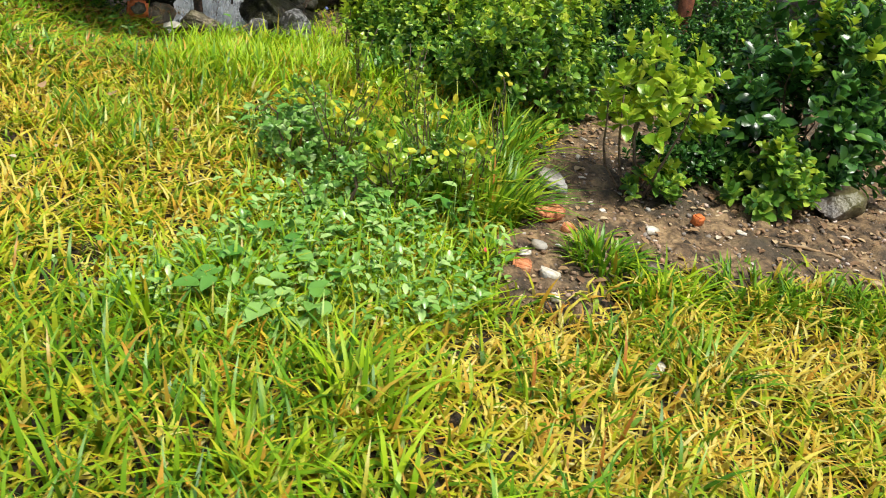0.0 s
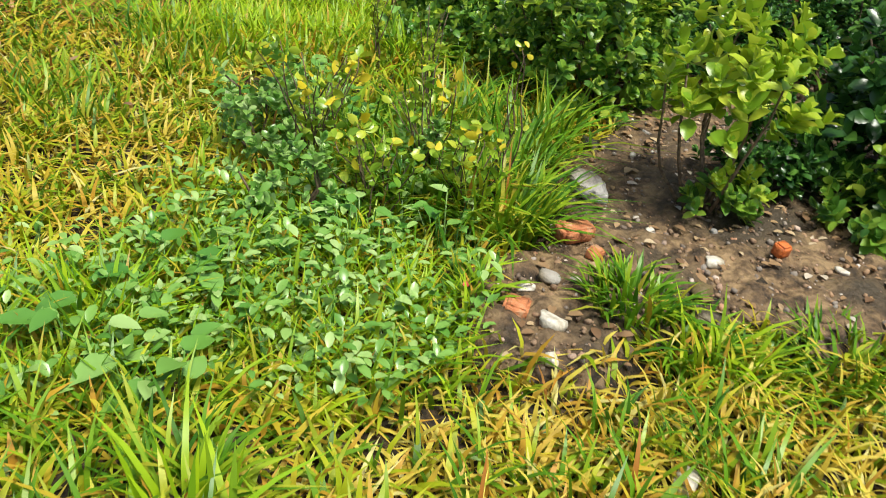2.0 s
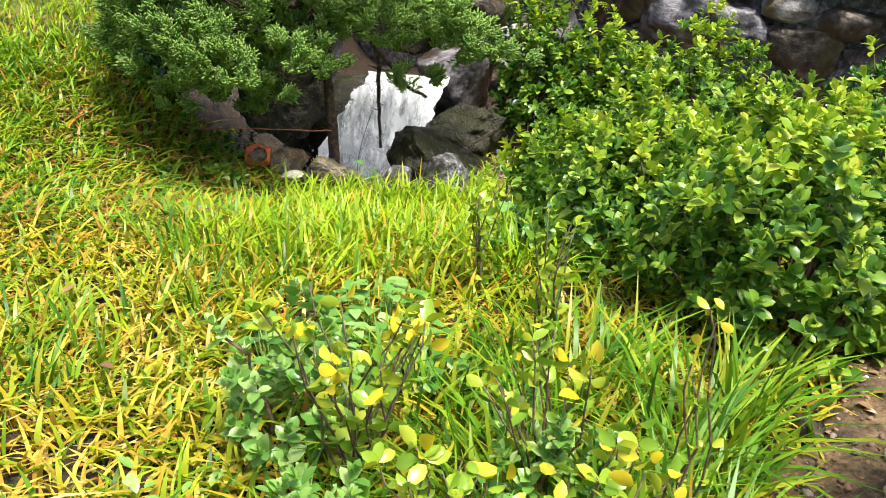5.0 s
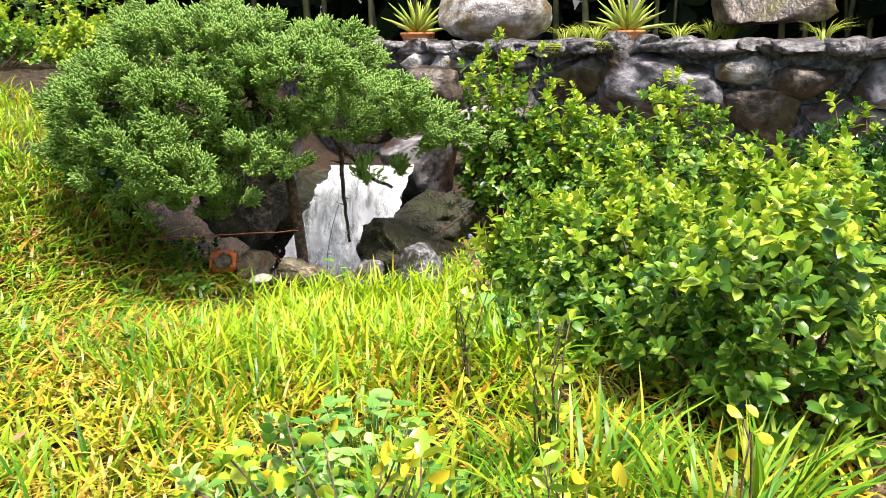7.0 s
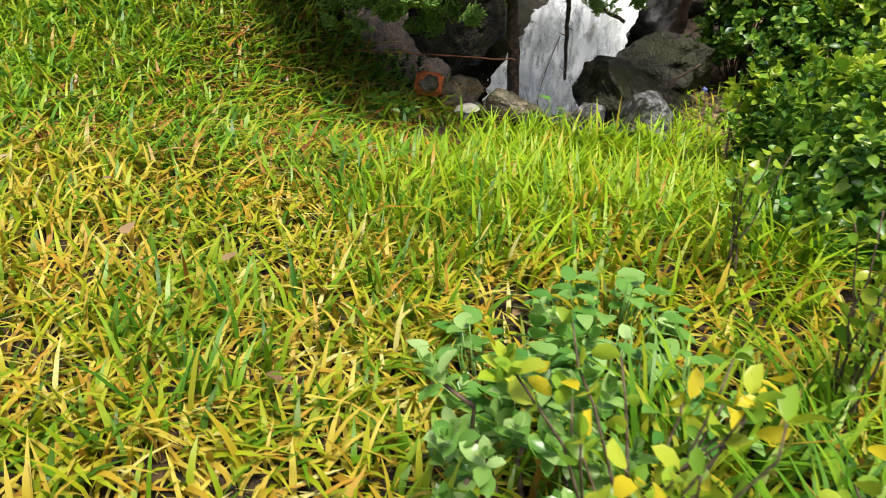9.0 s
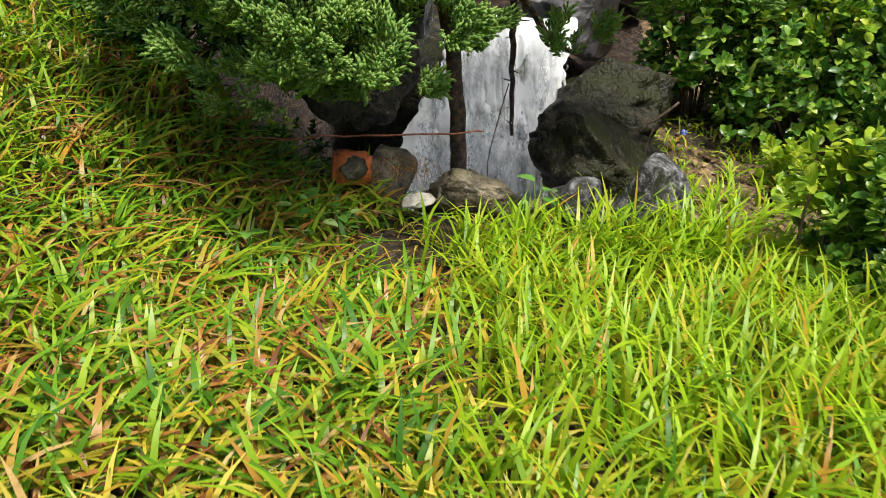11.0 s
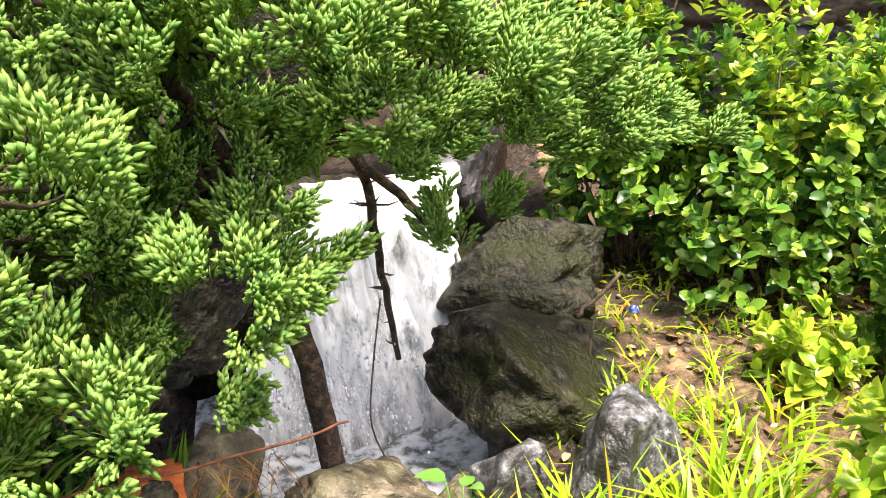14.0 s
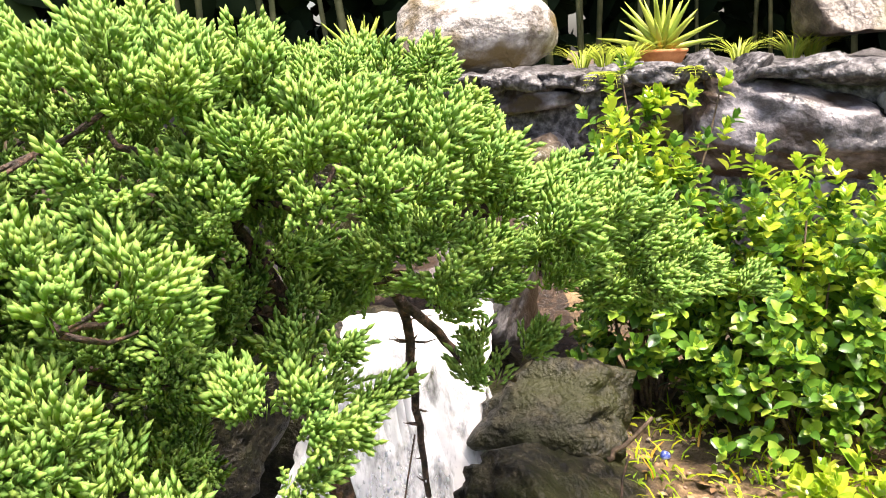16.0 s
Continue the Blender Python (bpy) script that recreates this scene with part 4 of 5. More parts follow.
g0 = np.random.default_rng(77)
for k, (wx, wy, sp, hh, ct, lf) in enumerate([(1.38, 6.2, 0.14, 0.17, 44, 0.052), (1.58, 6.45, 0.15, 0.2, 46, 0.055), (1.5, 6.1, 0.14, 0.19, 40, 0.05), (1.72, 6.15, 0.14, 0.2, 30, 0.05), (1.6, 6.25, 0.12, 0.22, 30, 0.055),
                                             (1.27, 4.73, 0.12, 0.2, 9, 0.075), (1.43, 4.64, 0.11, 0.19, 8, 0.075), (1.36, 4.97, 0.14, 0.2, 8, 0.075),
                                             (1.51, 5.15, 0.121, 0.13, 16, 0.057), (1.81, 5.29, 0.128, 0.216, 30, 0.044), (2.06, 5.34, 0.12, 0.216, 28, 0.044), (1.6, 5.41, 0.121, 0.162, 22, 0.049), (1.91, 5.55, 0.121, 0.243, 26, 0.041),
                                             (1.95, 7.2, 0.13, 0.26, 14, 0.06)] + [(0.45, 8.42, 0.16, 0.14, 22, 0.05), (0.3, 8.1, 0.15, 0.13, 20, 0.05), (1.22, 8.52, 0.04, 0.26, 6, 0.055)]):
    weed((wx, wy), sp, hh, ct, lf, 200 + k, "blue-green broad-leaved weed growing in the lawn", M_WEED)


def cover_area(x, y):
    return smoothstep(1.0, 0.55, np.hypot((x - 1.54) / 0.64, (y - 5.02) / 0.56) + 0.35 * wave(2.7 * x, 3.4 * y))


cp = lawn_points(0.5, 2.5, 4.2, 5.9, 2600, cover_area)
n = len(cp)
cp[:, 2] += rng.uniform(0.03, 0.12, n)
cd = unit(np.stack([rng.normal(0, 1, n), rng.normal(0, 1, n), rng.uniform(-0.1, 0.8, n)], 1))
cx_ = unit(np.array([[0, 0, 1.0]]) - cd * cd[:, 2:3])
tagged(mesh_obj("ground_cover", *scatter(LEAF_V * np.array([1, 0.85, 1]), LEAF_F, np.stack([cx_, np.cross(cd, cx_), cd], 2) * rng.uniform(0.02, 0.048, n)[:, None, None], cp), M_COVER),
       "dense small-leaved green ground cover in the lawn", "weed", kind="stuff")


sward("cover_grass", lawn_points(0.5, 2.5, 4.2, 5.9, 2800, cover_area), 0.07, 0.18, 0.005, 0.010, 0.3, 1.2, M_LUSH, "long green blades growing through the ground cover")


bp_ = lawn_points(1.6, 2.7, 8.4, 9.6, 520, lambda x, y: soil(x, y) * clumps(1.3 * x, 1.3 * y))
n = len(bp_)
bp_[:, 2] += rng.uniform(0.01, 0.05, n)
bd = unit(np.stack([rng.normal(0, 1, n), rng.normal(0, 1, n), rng.uniform(-0.1, 0.7, n)], 1))
bx_ = unit(np.array([[0, 0, 1.0]]) - bd * bd[:, 2:3])
tagged(mesh_obj("bank_weeds", *scatter(LEAF_V, LEAF_F, np.stack([bx_, np.cross(bd, bx_), bd], 2) * rng.uniform(0.014, 0.034, n)[:, None, None], bp_), M_LIME),
       "small yellow-green weeds creeping over the bare bank", "weed", kind="stuff")


# ---- tufts of taller grass ----
def tuft(place, r, count, lmin, lmax, seed, label, material=M_COARSE, wmin=0.008, wmax=0.015):
    g = np.random.default_rng(seed)
    count = int(count * 0.65)
    a, q = g.uniform(0, 6.28, count), r * np.sqrt(g.uniform(0, 1, count))
    x, y = q * np.cos(a), q * np.sin(a)
    base = np.array([place[0], place[1], float(ground_z(place[0], place[1])) - 0.01])
    v, f = blades(np.stack([x, y, np.zeros(count)], 1), a + g.normal(0, 0.7, count), g.uniform(lmin, lmax, count), g.uniform(wmin, wmax, count), g.uniform(0.15, 1.35, count))
    ob = mesh_obj("grass_tuft", v, f, material)
    ob.location = base
    return tagged(ob, label, "grass", "grass tufts", "stuff")


TALL = "clump of long arching green grass"
for k, (tx, ty, r, ct, a, b) in enumerate([(2.23, 5.49, 0.158, 420, 0.142, 0.332), (2.01, 5.57, 0.16, 320, 0.128, 0.288), (2.3, 5.78, 0.128, 160, 0.16, 0.336), (2.0, 5.7, 0.2, 260, 0.18, 0.36),
                                           (1.75, 6.0, 0.22, 240, 0.15, 0.3), (2.1, 6.2, 0.2, 200, 0.18, 0.34), (2.36, 5.95, 0.14, 130, 0.2, 0.4), (2.5, 6.15, 0.12, 90, 0.18, 0.36), (1.95, 7.0, 0.16, 120, 0.15, 0.3)]):
    tuft((tx, ty), r, ct, a, b, 300 + k, TALL)
g = np.random.default_rng(91)
for k in range(34):
    tx, ty = g.uniform(0.5, 3.1), g.uniform(3.5, 5.0)
    if soil(tx, ty) < 0.2 and (tx < 1.9 or k % 4 == 0):
        tuft((tx, ty), g.uniform(0.06, 0.12), g.integers(40, 90), 0.1, 0.24, 380 + k, "fresh green tussock standing above the lawn", M_LUSH if k % 3 else M_COARSE)
SHORT = "short tuft of green grass on bare soil"
for k, (tx, ty, r, ct, a, b) in enumerate([(2.5, 5.02, 0.117, 300, 0.062, 0.133), (2.62, 4.91, 0.123, 240, 0.062, 0.123), (2.81, 4.84, 0.137, 260, 0.061, 0.122), (3.02, 4.85, 0.152, 320, 0.076, 0.152),
                                           (3.28, 4.78, 0.165, 340, 0.075, 0.165), (3.49, 4.72, 0.148, 280, 0.074, 0.163), (2.11, 5.05, 0.079, 120, 0.047, 0.103), ] + [(1.75, 8.75, 0.14, 70, 0.06, 0.14),
                                           (1.95, 8.6, 0.16, 90, 0.06, 0.16), (1.5, 8.36, 0.14, 90, 0.1, 0.2), (1.75, 8.36, 0.14, 100, 0.12, 0.24), (2.3, 9.0, 0.2, 60, 0.06, 0.12), (1.15, 8.32, 0.1, 60, 0.12, 0.24),
                                           (1.32, 8.3, 0.1, 70, 0.14, 0.28), (1.48, 8.28, 0.1, 80, 0.16, 0.32), (1.63, 8.26, 0.1, 80, 0.16, 0.32), (1.8, 8.24, 0.1, 80, 0.16, 0.3), (0.98, 8.3, 0.1, 50, 0.1, 0.2)]):
    tuft((tx, ty), r, ct, a, b, 340 + k, SHORT, M_LUSH if ty > 8 else M_COARSE)
sward("bank_seedlings", lawn_points(1.5, 2.6, 8.35, 9.7, 900, lambda x, y: soil(x, y) * clumps(1.7 * x, 1.7 * y)), 0.04, 0.12, 0.005, 0.011, 0.4, 1.5, M_LUSH, "sparse grass seedlings on the bare bank")
sp = lawn_points(0.3, 1.2, 7.6, 8.6, 420, lambda x, y: smoothstep(0.5, 0.2, np.hypot(x - 0.78, y - 8.2)))
sward("dead_grass", sp, 0.05, 0.14, 0.004, 0.009, 0.8, 1.5, M_STRAW, "brown dead grass over the worn edge", lean=-1.6)
root_p = np.stack([rng.uniform(0.66, 0.85, 40), rng.uniform(8.74, 8.8, 40), rng.uniform(-0.25, -0.18, 40)], 1)
tagged(mesh_obj("hanging_roots", *blades(root_p, rng.normal(-1.57, 0.5, 40), rng.uniform(0.05, 0.11, 40), rng.uniform(0.002, 0.004, 40), rng.uniform(1.6, 2.6, 40)), M_RUSSET),
       "brown roots hanging over the wet rock", "roots", kind="stuff")


# ---- stones, bricks and litter on the ground ----
def on_ground(x, y, up=0.0):
    return (x, y, float(ground_z(x, y)) + up)


rock("stone", on_ground(2.5, 5.63, 0.035), (0.099, 0.063, 0.033), 51, M_ROCK_PALE, "rough grey stone on the soil bed", "stone", turn=(8, 6, -28), rough=0.2)
rock("stone", on_ground(2.62, 6.04, 0.02), (0.056, 0.048, 0.036), 52, M_ROCK_DARK, "dark grey stone on the soil bed", "stone", 3)
rock("stone", on_ground(3.73, 5.43, 0.05), (0.12, 0.09, 0.075), 53, M_ROCK_DARK, "dark brown stone under a shrub", "stone")


def brick_piece(place, size, turn, seed, material, label, name="brick"):
    """A worn broken brick with chipped, rounded corners."""
    bm = bmesh.new()
    bmesh.ops.create_cube(bm, size=1)
    bmesh.ops.bevel(bm, geom=bm.edges[:], offset=0.12, segments=2, affect="EDGES")
    bmesh.ops.subdivide_edges(bm, edges=bm.edges[:], cuts=2, use_grid_fill=True)
    bmesh.ops.triangulate(bm, faces=bm.faces[:])
    o = Vector((seed * 3.1, seed * 1.7, 0))
    for v in bm.verts:
        v.co *= 1 + 0.09 * noise.noise(v.co * 3 + o) + 0.04 * noise.noise(v.co * 9 + o)
    bm.verts.ensure_lookup_table()
    v = np.array([q.co[:] for q in bm.verts]) * np.array(size)
    f = np.array([[q.index for q in fc.verts] for fc in bm.faces])
    bm.free()
    ob = mesh_obj(name, v, f, material)
    ob.matrix_world = pose(*place, *turn)
    return tagged(ob, label, "brick", "broken bricks")


brick_piece(on_ground(2.41, 5.33, 0.02), (0.103, 0.071, 0.047), (3, -4, 15), 1, M_BRICK, "broken orange brick half sunk in soil")
brick_piece(on_ground(2.45, 5.23, 0.012), (0.055, 0.039, 0.027), (8, 3, 50), 2, M_BRICK, "small broken piece of brick")
brick_piece(on_ground(2.19, 4.96, 0.01), (0.078, 0.062, 0.031), (5, 6, 70), 3, M_BRICK, "broken piece of brick trodden into soil")
brick_piece(on_ground(3.02, 5.3, 0.02), (0.046, 0.039, 0.039), (10, 3, 30), 4, M_ORANGE, "small red brick fragment on soil")
brick_piece(on_ground(2.69, 4.99, 0.02), (0.077, 0.054, 0.039), (10, 12, -30), 5, M_ROCK_RIM, "tan broken stone block on soil")
brick_piece(on_ground(2.97, 5.71, 0.02), (0.078, 0.047, 0.047), (4, 2, 80), 6, M_BRICK, "brick fragment at the sapling's foot")
marked = brick_piece((0.575, 8.74, -0.215), (0.135, 0.1, 0.115), (-14, 5, 8), 7, M_ORANGE, "orange brick block with a dark worn face in the bank")
v, f = rock_shape((0.05, 0.014, 0.042), 71, 3, 0.2, 4)
mesh_obj("worn_patch", v + np.array([0, -0.052, 0.006]), f, M_ROCK_RIM, marked, "dark mossy worn face")
rock("stone", (0.81, 8.55, -0.265), (0.06, 0.045, 0.024), 54, M_WHITE, "cream-white flat stone at the bank's foot", "stone", 3, turn=(10, -8, 10))
rock("stone", on_ground(0.58, 8.12, 0.0), (0.07, 0.06, 0.04), 55, M_ROCK_RIM, "brown stone in the worn bank", "stone", 3)

chips = [(2.79, 5.23, 0.027), (2.7, 5.07, 0.031), (2.24, 4.76, 0.02), (2.26, 4.9, 0.039), (2.51, 4.37, 0.023), (2.48, 4.48, 0.034), (3.17, 5.22, 0.019), (2.3, 5.11, 0.027), (2.23, 5.05, 0.023),
         (2.75, 5.93, 0.016), (2.87, 6.17, 0.016), (3.13, 6.17, 0.023), (2.66, 5.4, 0.014), (2.86, 5.41, 0.015)]
for k, (sx, sy, sr) in enumerate(chips):
    rock("stone_chip", on_ground(sx, sy, sr * 0.35), (sr * 1.2, sr * 0.8, sr * 0.6), 400 + k, M_WHITE if k % 3 != 1 else M_ROCK_PALE, "small whitish stone chip on the ground",
         "stone", 2, 0.2, 5, (0, 0, k * 47), "stone chips")
gp = lawn_points(1.7, 4.6, 4.2, 7.5, 1500, lambda x, y: soil(x, y))
gp = np.concatenate([gp, lawn_points(1.5, 3.2, 8.4, 10.2, 200, lambda x, y: soil(x, y))])
gp[:, 2] += 0.006
pv, pf = rock_shape((1, 0.8, 0.6), 5, 1, 0.25, 4)
n = len(gp)
gr = frames_along(unit(rng.normal(0, 0.25, (n, 3)) + np.array([0, 0, 1])), rng.uniform(0, 6.28, n)) * (0.003 + 0.012 * rng.uniform(0, 1, n) ** 3)[:, None, None]
tagged(mesh_obj("gravel", *scatter(pv, pf, gr, gp), M_CHIP), "small mixed stones scattered on the soil", "gravel", kind="stuff")
lp = np.concatenate([lawn_points(2.0, 4.6, 4.3, 7.5, 210, soil), lawn_points(1.5, 3.0, 8.4, 10.0, 150, soil), lawn_points(-1.0, 1.4, 4.5, 7.0, 2, open_lawn)])
lp[:, 2] += np.where(lp[:, 1] < 7.2, np.where(lp[:, 0] < 1.5, 0.08, 0.01), 0.012)
n = len(lp)
ld = unit(np.stack([rng.normal(0, 1, n), rng.normal(0, 1, n), rng.normal(0, 0.2, n)], 1))
lx_ = unit(np.array([[0, 0, 1.0]]) - ld * ld[:, 2:3])
tagged(mesh_obj("leaf_litter", *scatter(LEAF_V, LEAF_F, np.stack([lx_, np.cross(ld, lx_), ld], 2) * rng.uniform(0.02, 0.045, n)[:, None, None], lp), M_DEADLEAF),
       "dry fallen leaves on the ground", "leaves", kind="stuff")
for k, (sx, sy, m_, lb) in enumerate([(0.73, 6.4, M_DEADLEAF, "pale dry leaf lying on the lawn"), (0.44, 6.44, M_DEADLEAF, "pale dry leaf lying on the lawn"),
                                      (2.06, 4.97, M_RED, "small red leaf lying in the lawn"), (-0.03, 6.2, M_DEADLEAF, "pale dry leaf lying on the lawn")]):
    ob = mesh_obj("fallen_leaf", (BROAD_V - np.array([0.05, 0, 0.5])) @ np.array(Euler((0, 1.35, 0)).to_matrix()).T * (0.02 if m_ is M_RED else 0.045), BROAD_F, m_)
    ob.matrix_world = pose(*on_ground(sx, sy, 0.085), 6, -8, 50 * k)
    tagged(ob, lb, "leaf")
tagged(mesh_obj("stick", *tube(smooth_line([(1.72, 9.12, -0.17), (1.78, 9.12, -0.13), (1.86, 9.13, -0.06)], 8, 0.004, 2), [0.009, 0.008, 0.008, 0.007, 0.007, 0.006, 0.006, 0.005], 6), M_TWIG),
       "broken brown stick leaning on the bank", "stick")
tagged(mesh_obj("stick", *tube(smooth_line([(3.29, 5.14, -0.02), (3.4, 5.09, -0.012), (3.49, 5.03, -0.016)], 6, 0.003, 3), 0.006, 5), M_DEADLEAF), "dry stick lying on soil", "stick")
tagged(mesh_obj("twig", *tube(smooth_line([(1.7, 8.98, -0.28), (1.72, 9.02, -0.2), (1.76, 9.06, -0.13)], 6, 0.003, 4), 0.004, 5), M_BARK), "dark twig standing in the bank", "stick")
cap = rock("bottle_cap", (1.9, 9.13, -0.185), (0.016, 0.016, 0.012), 61, M_BLUE, "crumpled blue and white plastic scrap", "litter", 2)
wire_line = smooth_line([(0.2, 8.55, -0.05), (0.38, 8.5, -0.03), (0.6, 8.5, -0.015), (0.88, 8.52, -0.01), (1.02, 8.56, -0.01)], 16, 0.003, 6)
tagged(mesh_obj("rusty_wire", *tube(wire_line, 0.003, 6), M_RUST), "rusty wire strung low across the bank", "wire")
post = mesh_obj("post", *tube([(3.86, 7.3, -0.1), (3.853, 7.3, 0.4), (3.845, 7.3, 0.88)], [0.047, 0.045, 0.043], 12), M_RUST)
tagged(post, "rust-brown post standing behind shrubs", "post")


# ---- the stone wall and what stands on it ----
W0, WD, WN = np.array([1.2, 12.78]), np.array([0.765, -0.644]), np.array([0.644, 0.765])


def on_wall(u, back, z):
    p = W0 + WD * u + WN * back
    return (p[0], p[1], z)


wall = thing("wall_stone", (0, 0, 0), "retaining wall of large grey stones set in dark mortar", "wall", kind="structure")
WT = math.degrees(math.atan2(WD[1], WD[0]))


def wall_core():
    nu, nz = 140, 26
    u, z = np.meshgrid(np.linspace(-2.2, 7.5, nu), np.linspace(-0.4, 0.84, nz))
    bk = np.array([0.05 * noise.noise(Vector((a * 3, b * 3, 2))) + 0.02 * noise.noise(Vector((a * 11, b * 11, 2))) for a, b in zip(u.ravel(), z.ravel())]).reshape(u.shape)
    front = np.stack([W0[0] + WD[0] * u + WN[0] * bk, W0[1] + WD[1] * u + WN[1] * bk, z], -1)
    top_u, top_b = np.meshgrid(np.linspace(-2.2, 7.5, nu), np.array([0.1, 0.2, 0.32, 0.5, 0.7, 1.0, 1.5, 3.0]))
    tz = 0.845 + np.array([0.045 * noise.noise(Vector((a * 5, b * 5, 4))) + 0.02 * noise.noise(Vector((a * 17, b * 17, 4))) for a, b in zip(top_u.ravel(), top_b.ravel())]).reshape(top_u.shape)
    top = np.stack([W0[0] + WD[0] * top_u + WN[0] * top_b, W0[1] + WD[1] * top_u + WN[1] * top_b, tz], -1)
    grid = np.concatenate([front, top])
    rows_ = nz + 8
    i = (np.arange(rows_ - 1)[:, None] * nu + np.arange(nu - 1)).ravel()
    return grid.reshape(-1, 3), np.concatenate([np.stack([i, i + 1, i + nu + 1], 1), np.stack([i, i + nu + 1, i + nu], 1)])


mesh_obj("mortar", *wall_core(), M_MORTAR, wall, "dark rough mortar and terrace top")


def wall_stone(u, z, wu, wz, seed, material, bulge=0.16, tilt=0, level=4, rough=0.17):
    ob = rock("stone", on_wall(u, 0.03, z), (wu * 0.56, bulge, wz * 0.56), seed, material, "", level=level, rough=rough, cuts=8, turn=(0, tilt, WT), parent=wall)
    return ob


wall_stone(0.80, 0.70, 0.56, 0.2, 501, M_ROCK_PALE)
wall_stone(1.40, 0.70, 0.66, 0.2, 502, M_ROCK_GREY, tilt=-4)
wall_stone(2.10, 0.60, 0.56, 0.34, 503, M_ROCK_DARK, tilt=-12)
wall_stone(2.9, 0.48, 1.1, 0.6, 504, M_ROCK_GREY, 0.24, tilt=16, level=5)
wall_stone(3.50, 0.68, 0.36, 0.22, 505, M_ROCK_PALE)
wall_stone(3.96, 0.62, 0.46, 0.24, 506, M_ROCK_DARK)
wall_stone(4.45, 0.6, 0.5, 0.3, 507, M_ROCK_GREY)
wall_stone(1.60, 0.32, 0.62, 0.38, 508, M_ROCK_GREY, 0.22)
wall_stone(0.95, 0.36, 0.6, 0.4, 509, M_ROCK_RIM, 0.2)
wall_stone(3.05, 0.79, 0.3, 0.12, 510, M_ROCK_GREY, 0.14)
wall_stone(0.3, 0.66, 0.4, 0.28, 511, M_ROCK_PALE)
wall_stone(3.6, 0.35, 0.6, 0.36, 512, M_ROCK_DARK, 0.2)
wall_stone(4.2, 0.3, 0.6, 0.36, 513, M_ROCK_GREY, 0.2)
wall_stone(2.25, 0.2, 0.6, 0.36, 514, M_ROCK_DARK, 0.2)
g = np.random.default_rng(88)
u = -2.0
while u < 7.2:
    w = g.uniform(0.12, 0.3)
    wall_stone(u + w / 2, 0.825 + g.normal(0, 0.012), w * 1.5, g.uniform(0.1, 0.16), 520 + int(u * 20), (M_MORTAR, M_MORTAR, M_ROCK_GREY, M_MORTAR)[g.integers(0, 4)], 0.19, g.normal(0, 6), 4, rough=0.2)
    u += w
for k, (u, z) in enumerate([(-0.4, 0.6), (-1.1, 0.55), (-0.2, 0.25), (5.1, 0.6), (5.7, 0.55), (6.4, 0.6), (5.2, 0.2), (6.0, 0.2), (-0.9, 0.15), (0.4, 0.15), (1.0, 0.0), (2.9, 0.1), (1.7, -0.05), (4.9, 0.25)]):
    wall_stone(u, z, g.uniform(0.5, 0.75), g.uniform(0.3, 0.42), 560 + k, (M_ROCK_DARK, M_ROCK_GREY)[k % 2], 0.18, g.normal(0, 6), 3)

rock("wall_boulder", (2.2, 12.75, 1.16), (0.56, 0.42, 0.33), 601, M_ROCK_PALE, "large pale round boulder on the wall", level=5, rough=0.06, cuts=7, group="boulders on the wall", boxy=0.85)
rock("wall_boulder", (4.55, 11.75, 1.2), (0.52, 0.42, 0.38), 602, M_ROCK_DARK, "large brown block of rock on the wall", level=5, rough=0.1, cuts=10, group="boulders on the wall")
rock("wall_boulder", (-0.2, 12.6, 1.05), (0.16, 0.14, 0.2), 603, M_ROCK_GREY, "grey stone on the grassy bank", group="boulders on the wall")


def potted_agave(place, r, seed, spread):
    ob = thing("potted_agave", place, "spiky yellow-green succulent in a shallow terracotta pot", "potted plant", "potted succulents")
    prof = [(0.0, 0.0), (0.8, 0.0), (0.92, 0.25), (1.0, 0.4), (1.04, 0.42), (1.04, 0.55), (0.95, 0.55), (0.9, 0.42), (0.0, 0.40)]
    s = 28
    a = np.linspace(0, 2 * np.pi, s, endpoint=False)
    v = np.array([[q * r * np.cos(t), q * r * np.sin(t), h * r] for q, h in prof for t in a])
    f = []
    for i in range(len(prof) - 1):
        for j in range(s):
            k = (j + 1) % s
            f += [[i * s + j, i * s + k, (i + 1) * s + k], [i * s + j, (i + 1) * s + k, (i + 1) * s + j]]
    mesh_obj("pot", v, f, M_TERRA, ob, "shallow terracotta pot")
    g = np.random.default_rng(seed)
    n = 26
    for k in range(n):
        ang = 2.4 * k + g.normal(0, 0.2)
        ln = spread * g.uniform(0.75, 1.1)
        el = 0.25 + 1.15 * (k / n) ** 0.8
        d = np.array([np.cos(ang) * np.cos(el), np.sin(ang) * np.cos(el), np.sin(el)])
        p0 = np.array([0, 0, 0.45 * r]) + d * 0.03
        line = np.array([p0 + d * ln * q + np.array([0, 0, -0.10 * ln * q * q]) for q in (0, 0.3, 0.65, 1.0)])
        v, f = tube(line, np.array([0.026, 0.024, 0.015, 0.002]) * spread / 0.45, 5)
        mesh_obj("leaf", v, f, M_AGAVE, ob)
    return ob


potted_agave((3.42, 12.45, 0.86), 0.17, 1, 0.42)
potted_agave((1.44, 13.1, 0.87), 0.17, 2, 0.40)


def strap_plant(place, n, length, seed, label, material=M_FERN, width=0.012):
    g = np.random.default_rng(seed)
    a = g.uniform(0, 6.28, n)
    v, f = blades(np.stack([0.04 * np.cos(a), 0.04 * np.sin(a), np.zeros(n)], 1), a, g.uniform(0.6, 1.1, n) * length, np.full(n, width), g.uniform(0.7, 1.4, n))
    ob = mesh_obj("strap_leaf_plant", v, f, material)
    ob.location = place
    return tagged(ob, label, "plant", "strap-leaved plants", "stuff")


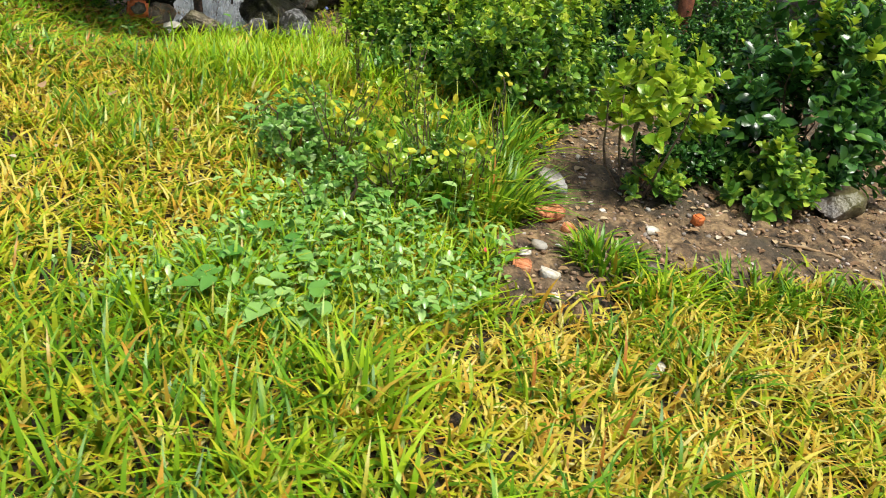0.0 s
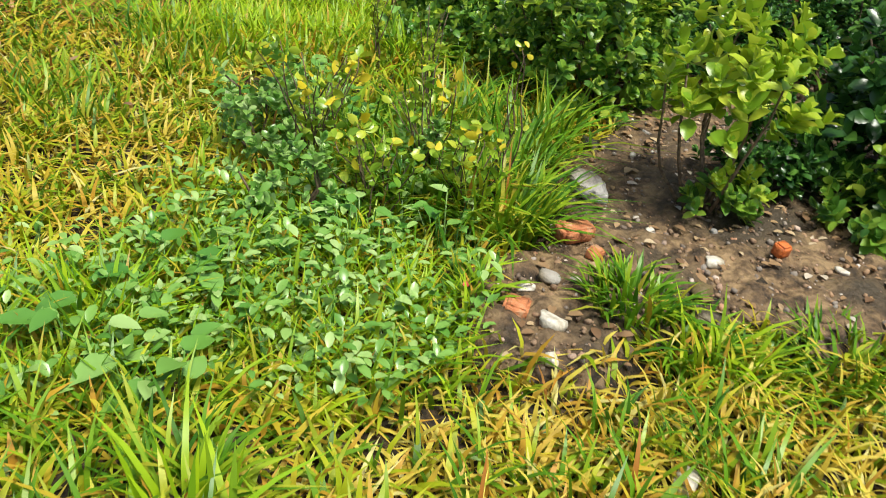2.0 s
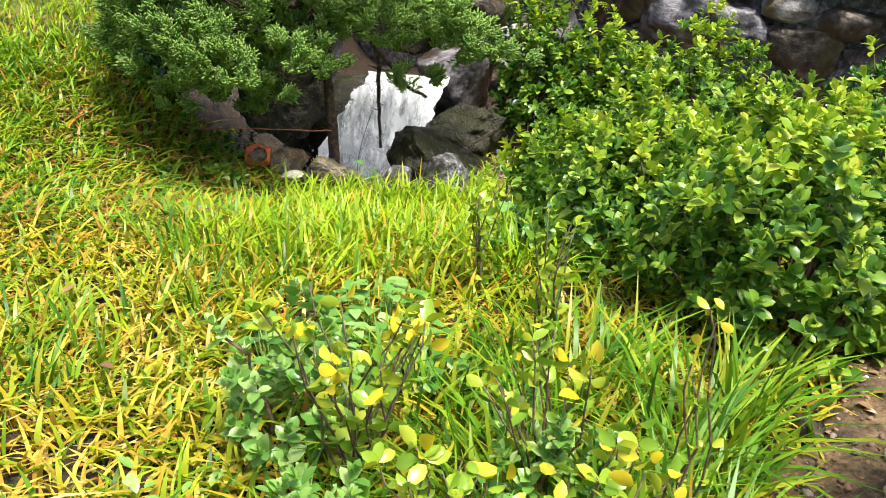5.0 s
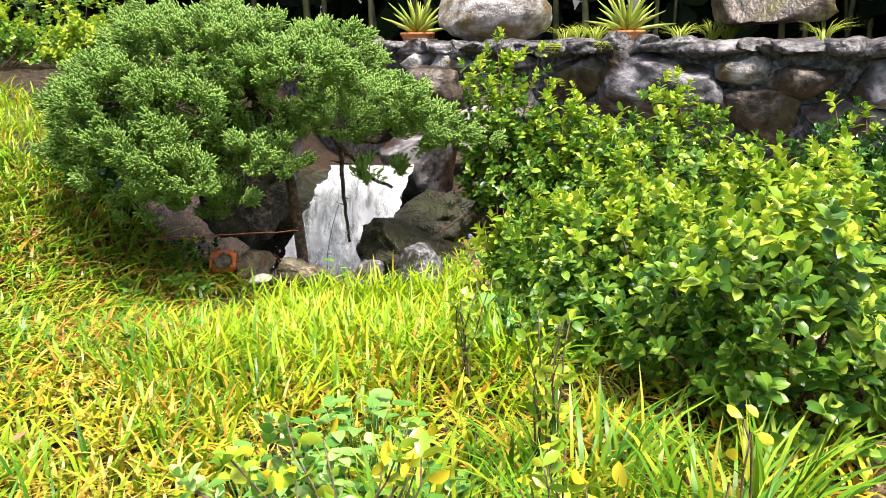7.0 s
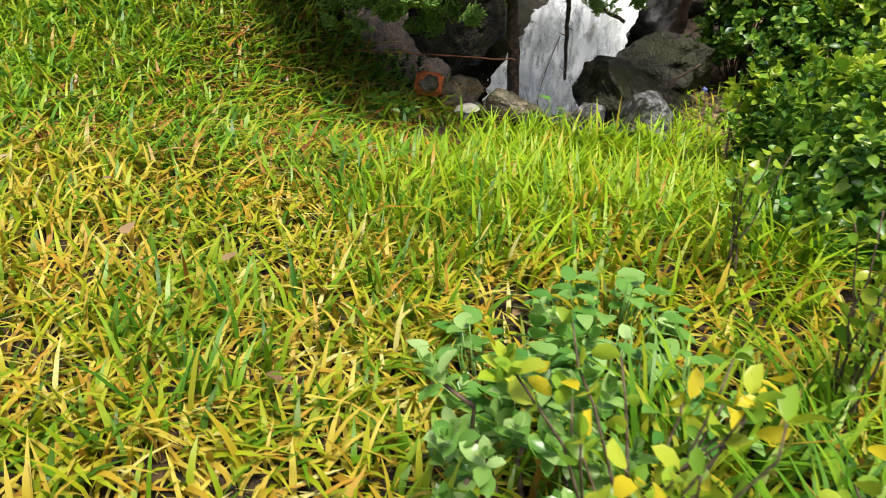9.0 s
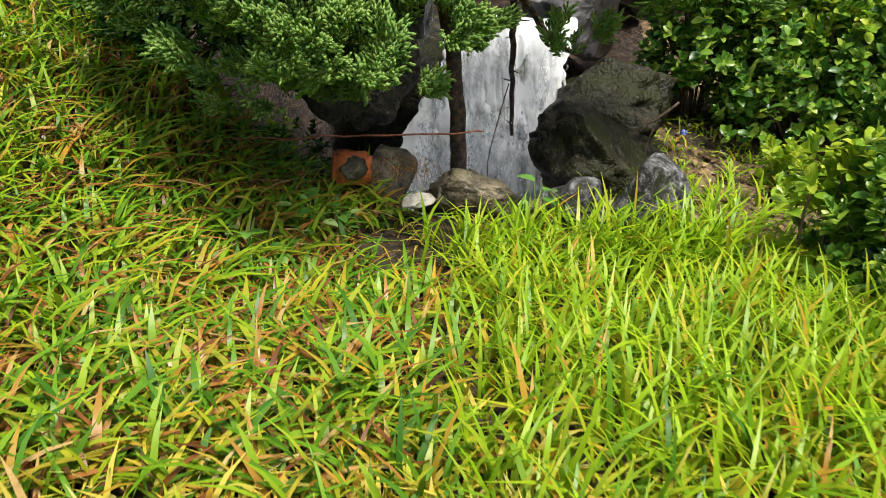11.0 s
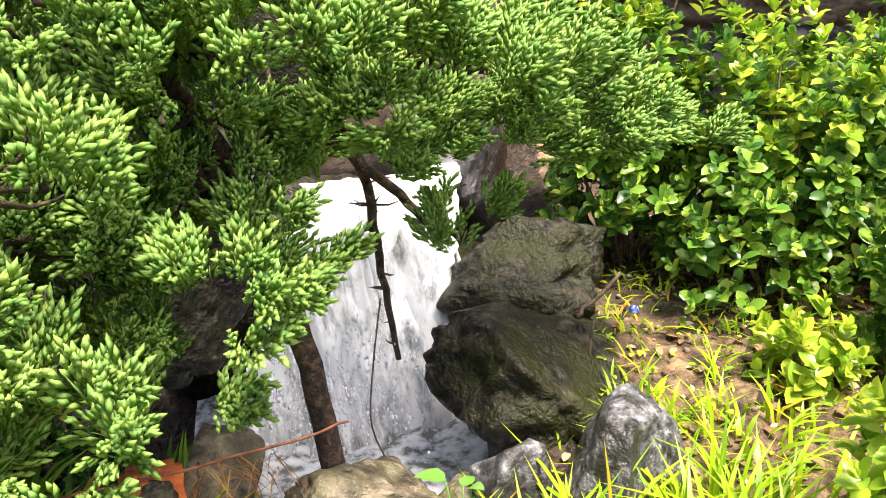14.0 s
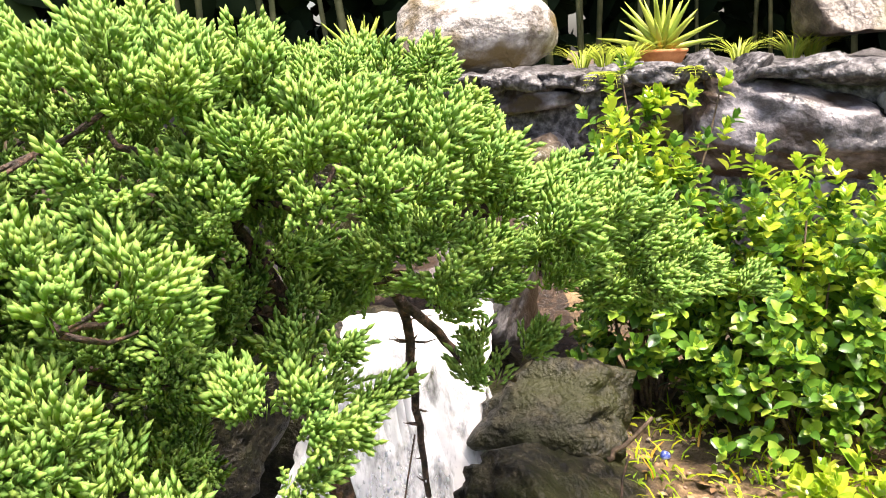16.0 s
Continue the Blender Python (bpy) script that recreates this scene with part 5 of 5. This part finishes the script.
for k, pl in enumerate([(2.95, 12.3, 0.86), (3.1, 12.25, 0.86), (4.05, 11.9, 0.86), (4.2, 11.95, 0.86), (4.75, 11.3, 0.86), (3.85, 12.2, 0.86), (2.85, 12.45, 0.86)]):
    strap_plant(pl, 46, 0.26, 620 + k, "pale arching strap-leaved plant on the wall top")


def fern(place, fronds, length, seed, label="yellow-green fern growing from the wall"):
    g = np.random.default_rng(seed)
    ob = thing("fern", place, label, "fern", "wall ferns")
    for k in range(fronds):
        a = g.uniform(0, 6.28) if k else -1.9
        d = np.array([np.cos(a), np.sin(a), 0])
        q = np.linspace(0, 1, 10)
        ln = length * g.uniform(0.7, 1.1)
        line = d[None] * (q * ln * 0.75)[:, None] + np.array([0, 0, 1.0])[None] * ((0.75 * q - 1.0 * q * q) * ln)[:, None]
        pieces = [tube(line, np.linspace(0.003, 0.001, 10), 3)]
        side = np.array([-d[1], d[0], 0.0])
        for i in range(1, 10):
            for sg in (-1, 1):
                w = ln * 0.24 * np.sin(np.pi * (0.12 + 0.85 * q[i])) + 0.005
                dr = unit((side * sg + 0.35 * d)[None])
                x = np.array([[0, 0, 1.0]])
                pieces.append(scatter(LEAF_V * np.array([1, 0.75, 1]), LEAF_F, np.stack([x, np.cross(dr, x), dr], 2) * w, line[i][None]))
        mesh_obj("frond", *join(pieces), M_FERN, ob)
    return ob


for k, (u, b, z, ln) in enumerate([(1.98, -0.12, 0.82, 0.22), (1.95, -0.15, 0.55, 0.2), (2.42, -0.1, 0.84, 0.2), (1.35, -0.15, 0.5, 0.22), (1.1, -0.2, 0.48, 0.22), (1.5, -0.25, 0.15, 0.22), (1.05, -0.25, 0.25, 0.2), (0.7, -0.2, 0.5, 0.18)]):
    fern(on_wall(u, b, z), 5, ln, 640 + k)
for k, (bx, by, r, h) in enumerate([(-0.75, 12.3, 0.4, 0.4), (-1.4, 12.0, 0.45, 0.45), (-2.2, 11.8, 0.5, 0.5), (-2.9, 11.4, 0.5, 0.6), (-3.4, 12.5, 0.7, 0.9), (-2.2, 13.2, 0.8, 1.0)]):
    shrub((bx, by), r, r, h, 240, 0.06, M_LIME if k < 2 else M_SHRUB, "yellow-green bush on the grassy bank", 700 + k, group="bushes on the bank", young=0.4)
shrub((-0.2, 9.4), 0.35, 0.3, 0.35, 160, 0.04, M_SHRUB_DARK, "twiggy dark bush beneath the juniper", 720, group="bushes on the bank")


# ---- the dark wood behind ----
def leaf_mass(name, centre, half, n, size, seed, material, label):
    g = np.random.default_rng(seed)
    p = np.array(centre) + g.uniform(-1, 1, (n, 3)) * np.array(half)
    r = frames_along(unit(g.normal(0, 1, (n, 3))), g.uniform(0, 6.28, n)) * g.uniform(0.6, 1.4, n)[:, None, None] * size
    return tagged(mesh_obj(name, *scatter(LEAF_V * np.array([1, 1.4, 1]), LEAF_F, r, p), material), label, "wood", kind="stuff")


leaf_mass("far_wood", (1.5, 17.5, 3.2), (11, 1.2, 3.4), 8000, 0.5, 1, M_FOREST_SHADED, "dense dark wood behind the wall")
# added leaf roof above the view, there to block light from the wood
leaf_mass("far_wood", (1.5, 15.6, 4.6), (11, 1.6, 1.2), 5000, 0.45, 2, M_FOREST_SHADED, "added unseen leaf canopy that shades the wood")
leaf_mass("far_wood", (-7.5, 13.0, 2.4), (2.0, 3.0, 2.4), 3500, 0.4, 3, M_FOREST_SHADED, "dark trees beyond the bank")
leaf_mass("far_wood", (9.0, 11.0, 2.2), (2.0, 5.0, 2.4), 3500, 0.4, 4, M_FOREST_SHADED, "dark trees beyond the bed")
g = np.random.default_rng(5)
for k in range(26):
    bx, by = g.uniform(-5, 8), g.uniform(14.6, 16.2)
    lean = g.normal(0, 0.12, 2)
    r = g.uniform(0.02, 0.045)
    ob = mesh_obj("bamboo_pole", *tube([(0, 0, -0.6), (lean[0], lean[1], 1.5), (lean[0] * 2.2, lean[1] * 2.2, 4.0)], [r, r * 0.95, r * 0.8], 8), M_BAMBOO)
    ob.location = (bx, by, 0.8)
    tagged(ob, "slender grey-green stem in the dark wood", "tree stem", "stems of the wood")

# ---- the plan brought to metres ----
for ob in list(scene.objects):
    if ob.parent is None and ob.type in ("MESH", "EMPTY"):
        ob.matrix_world = Matrix.Scale(UNIT, 4) @ ob.matrix_basis
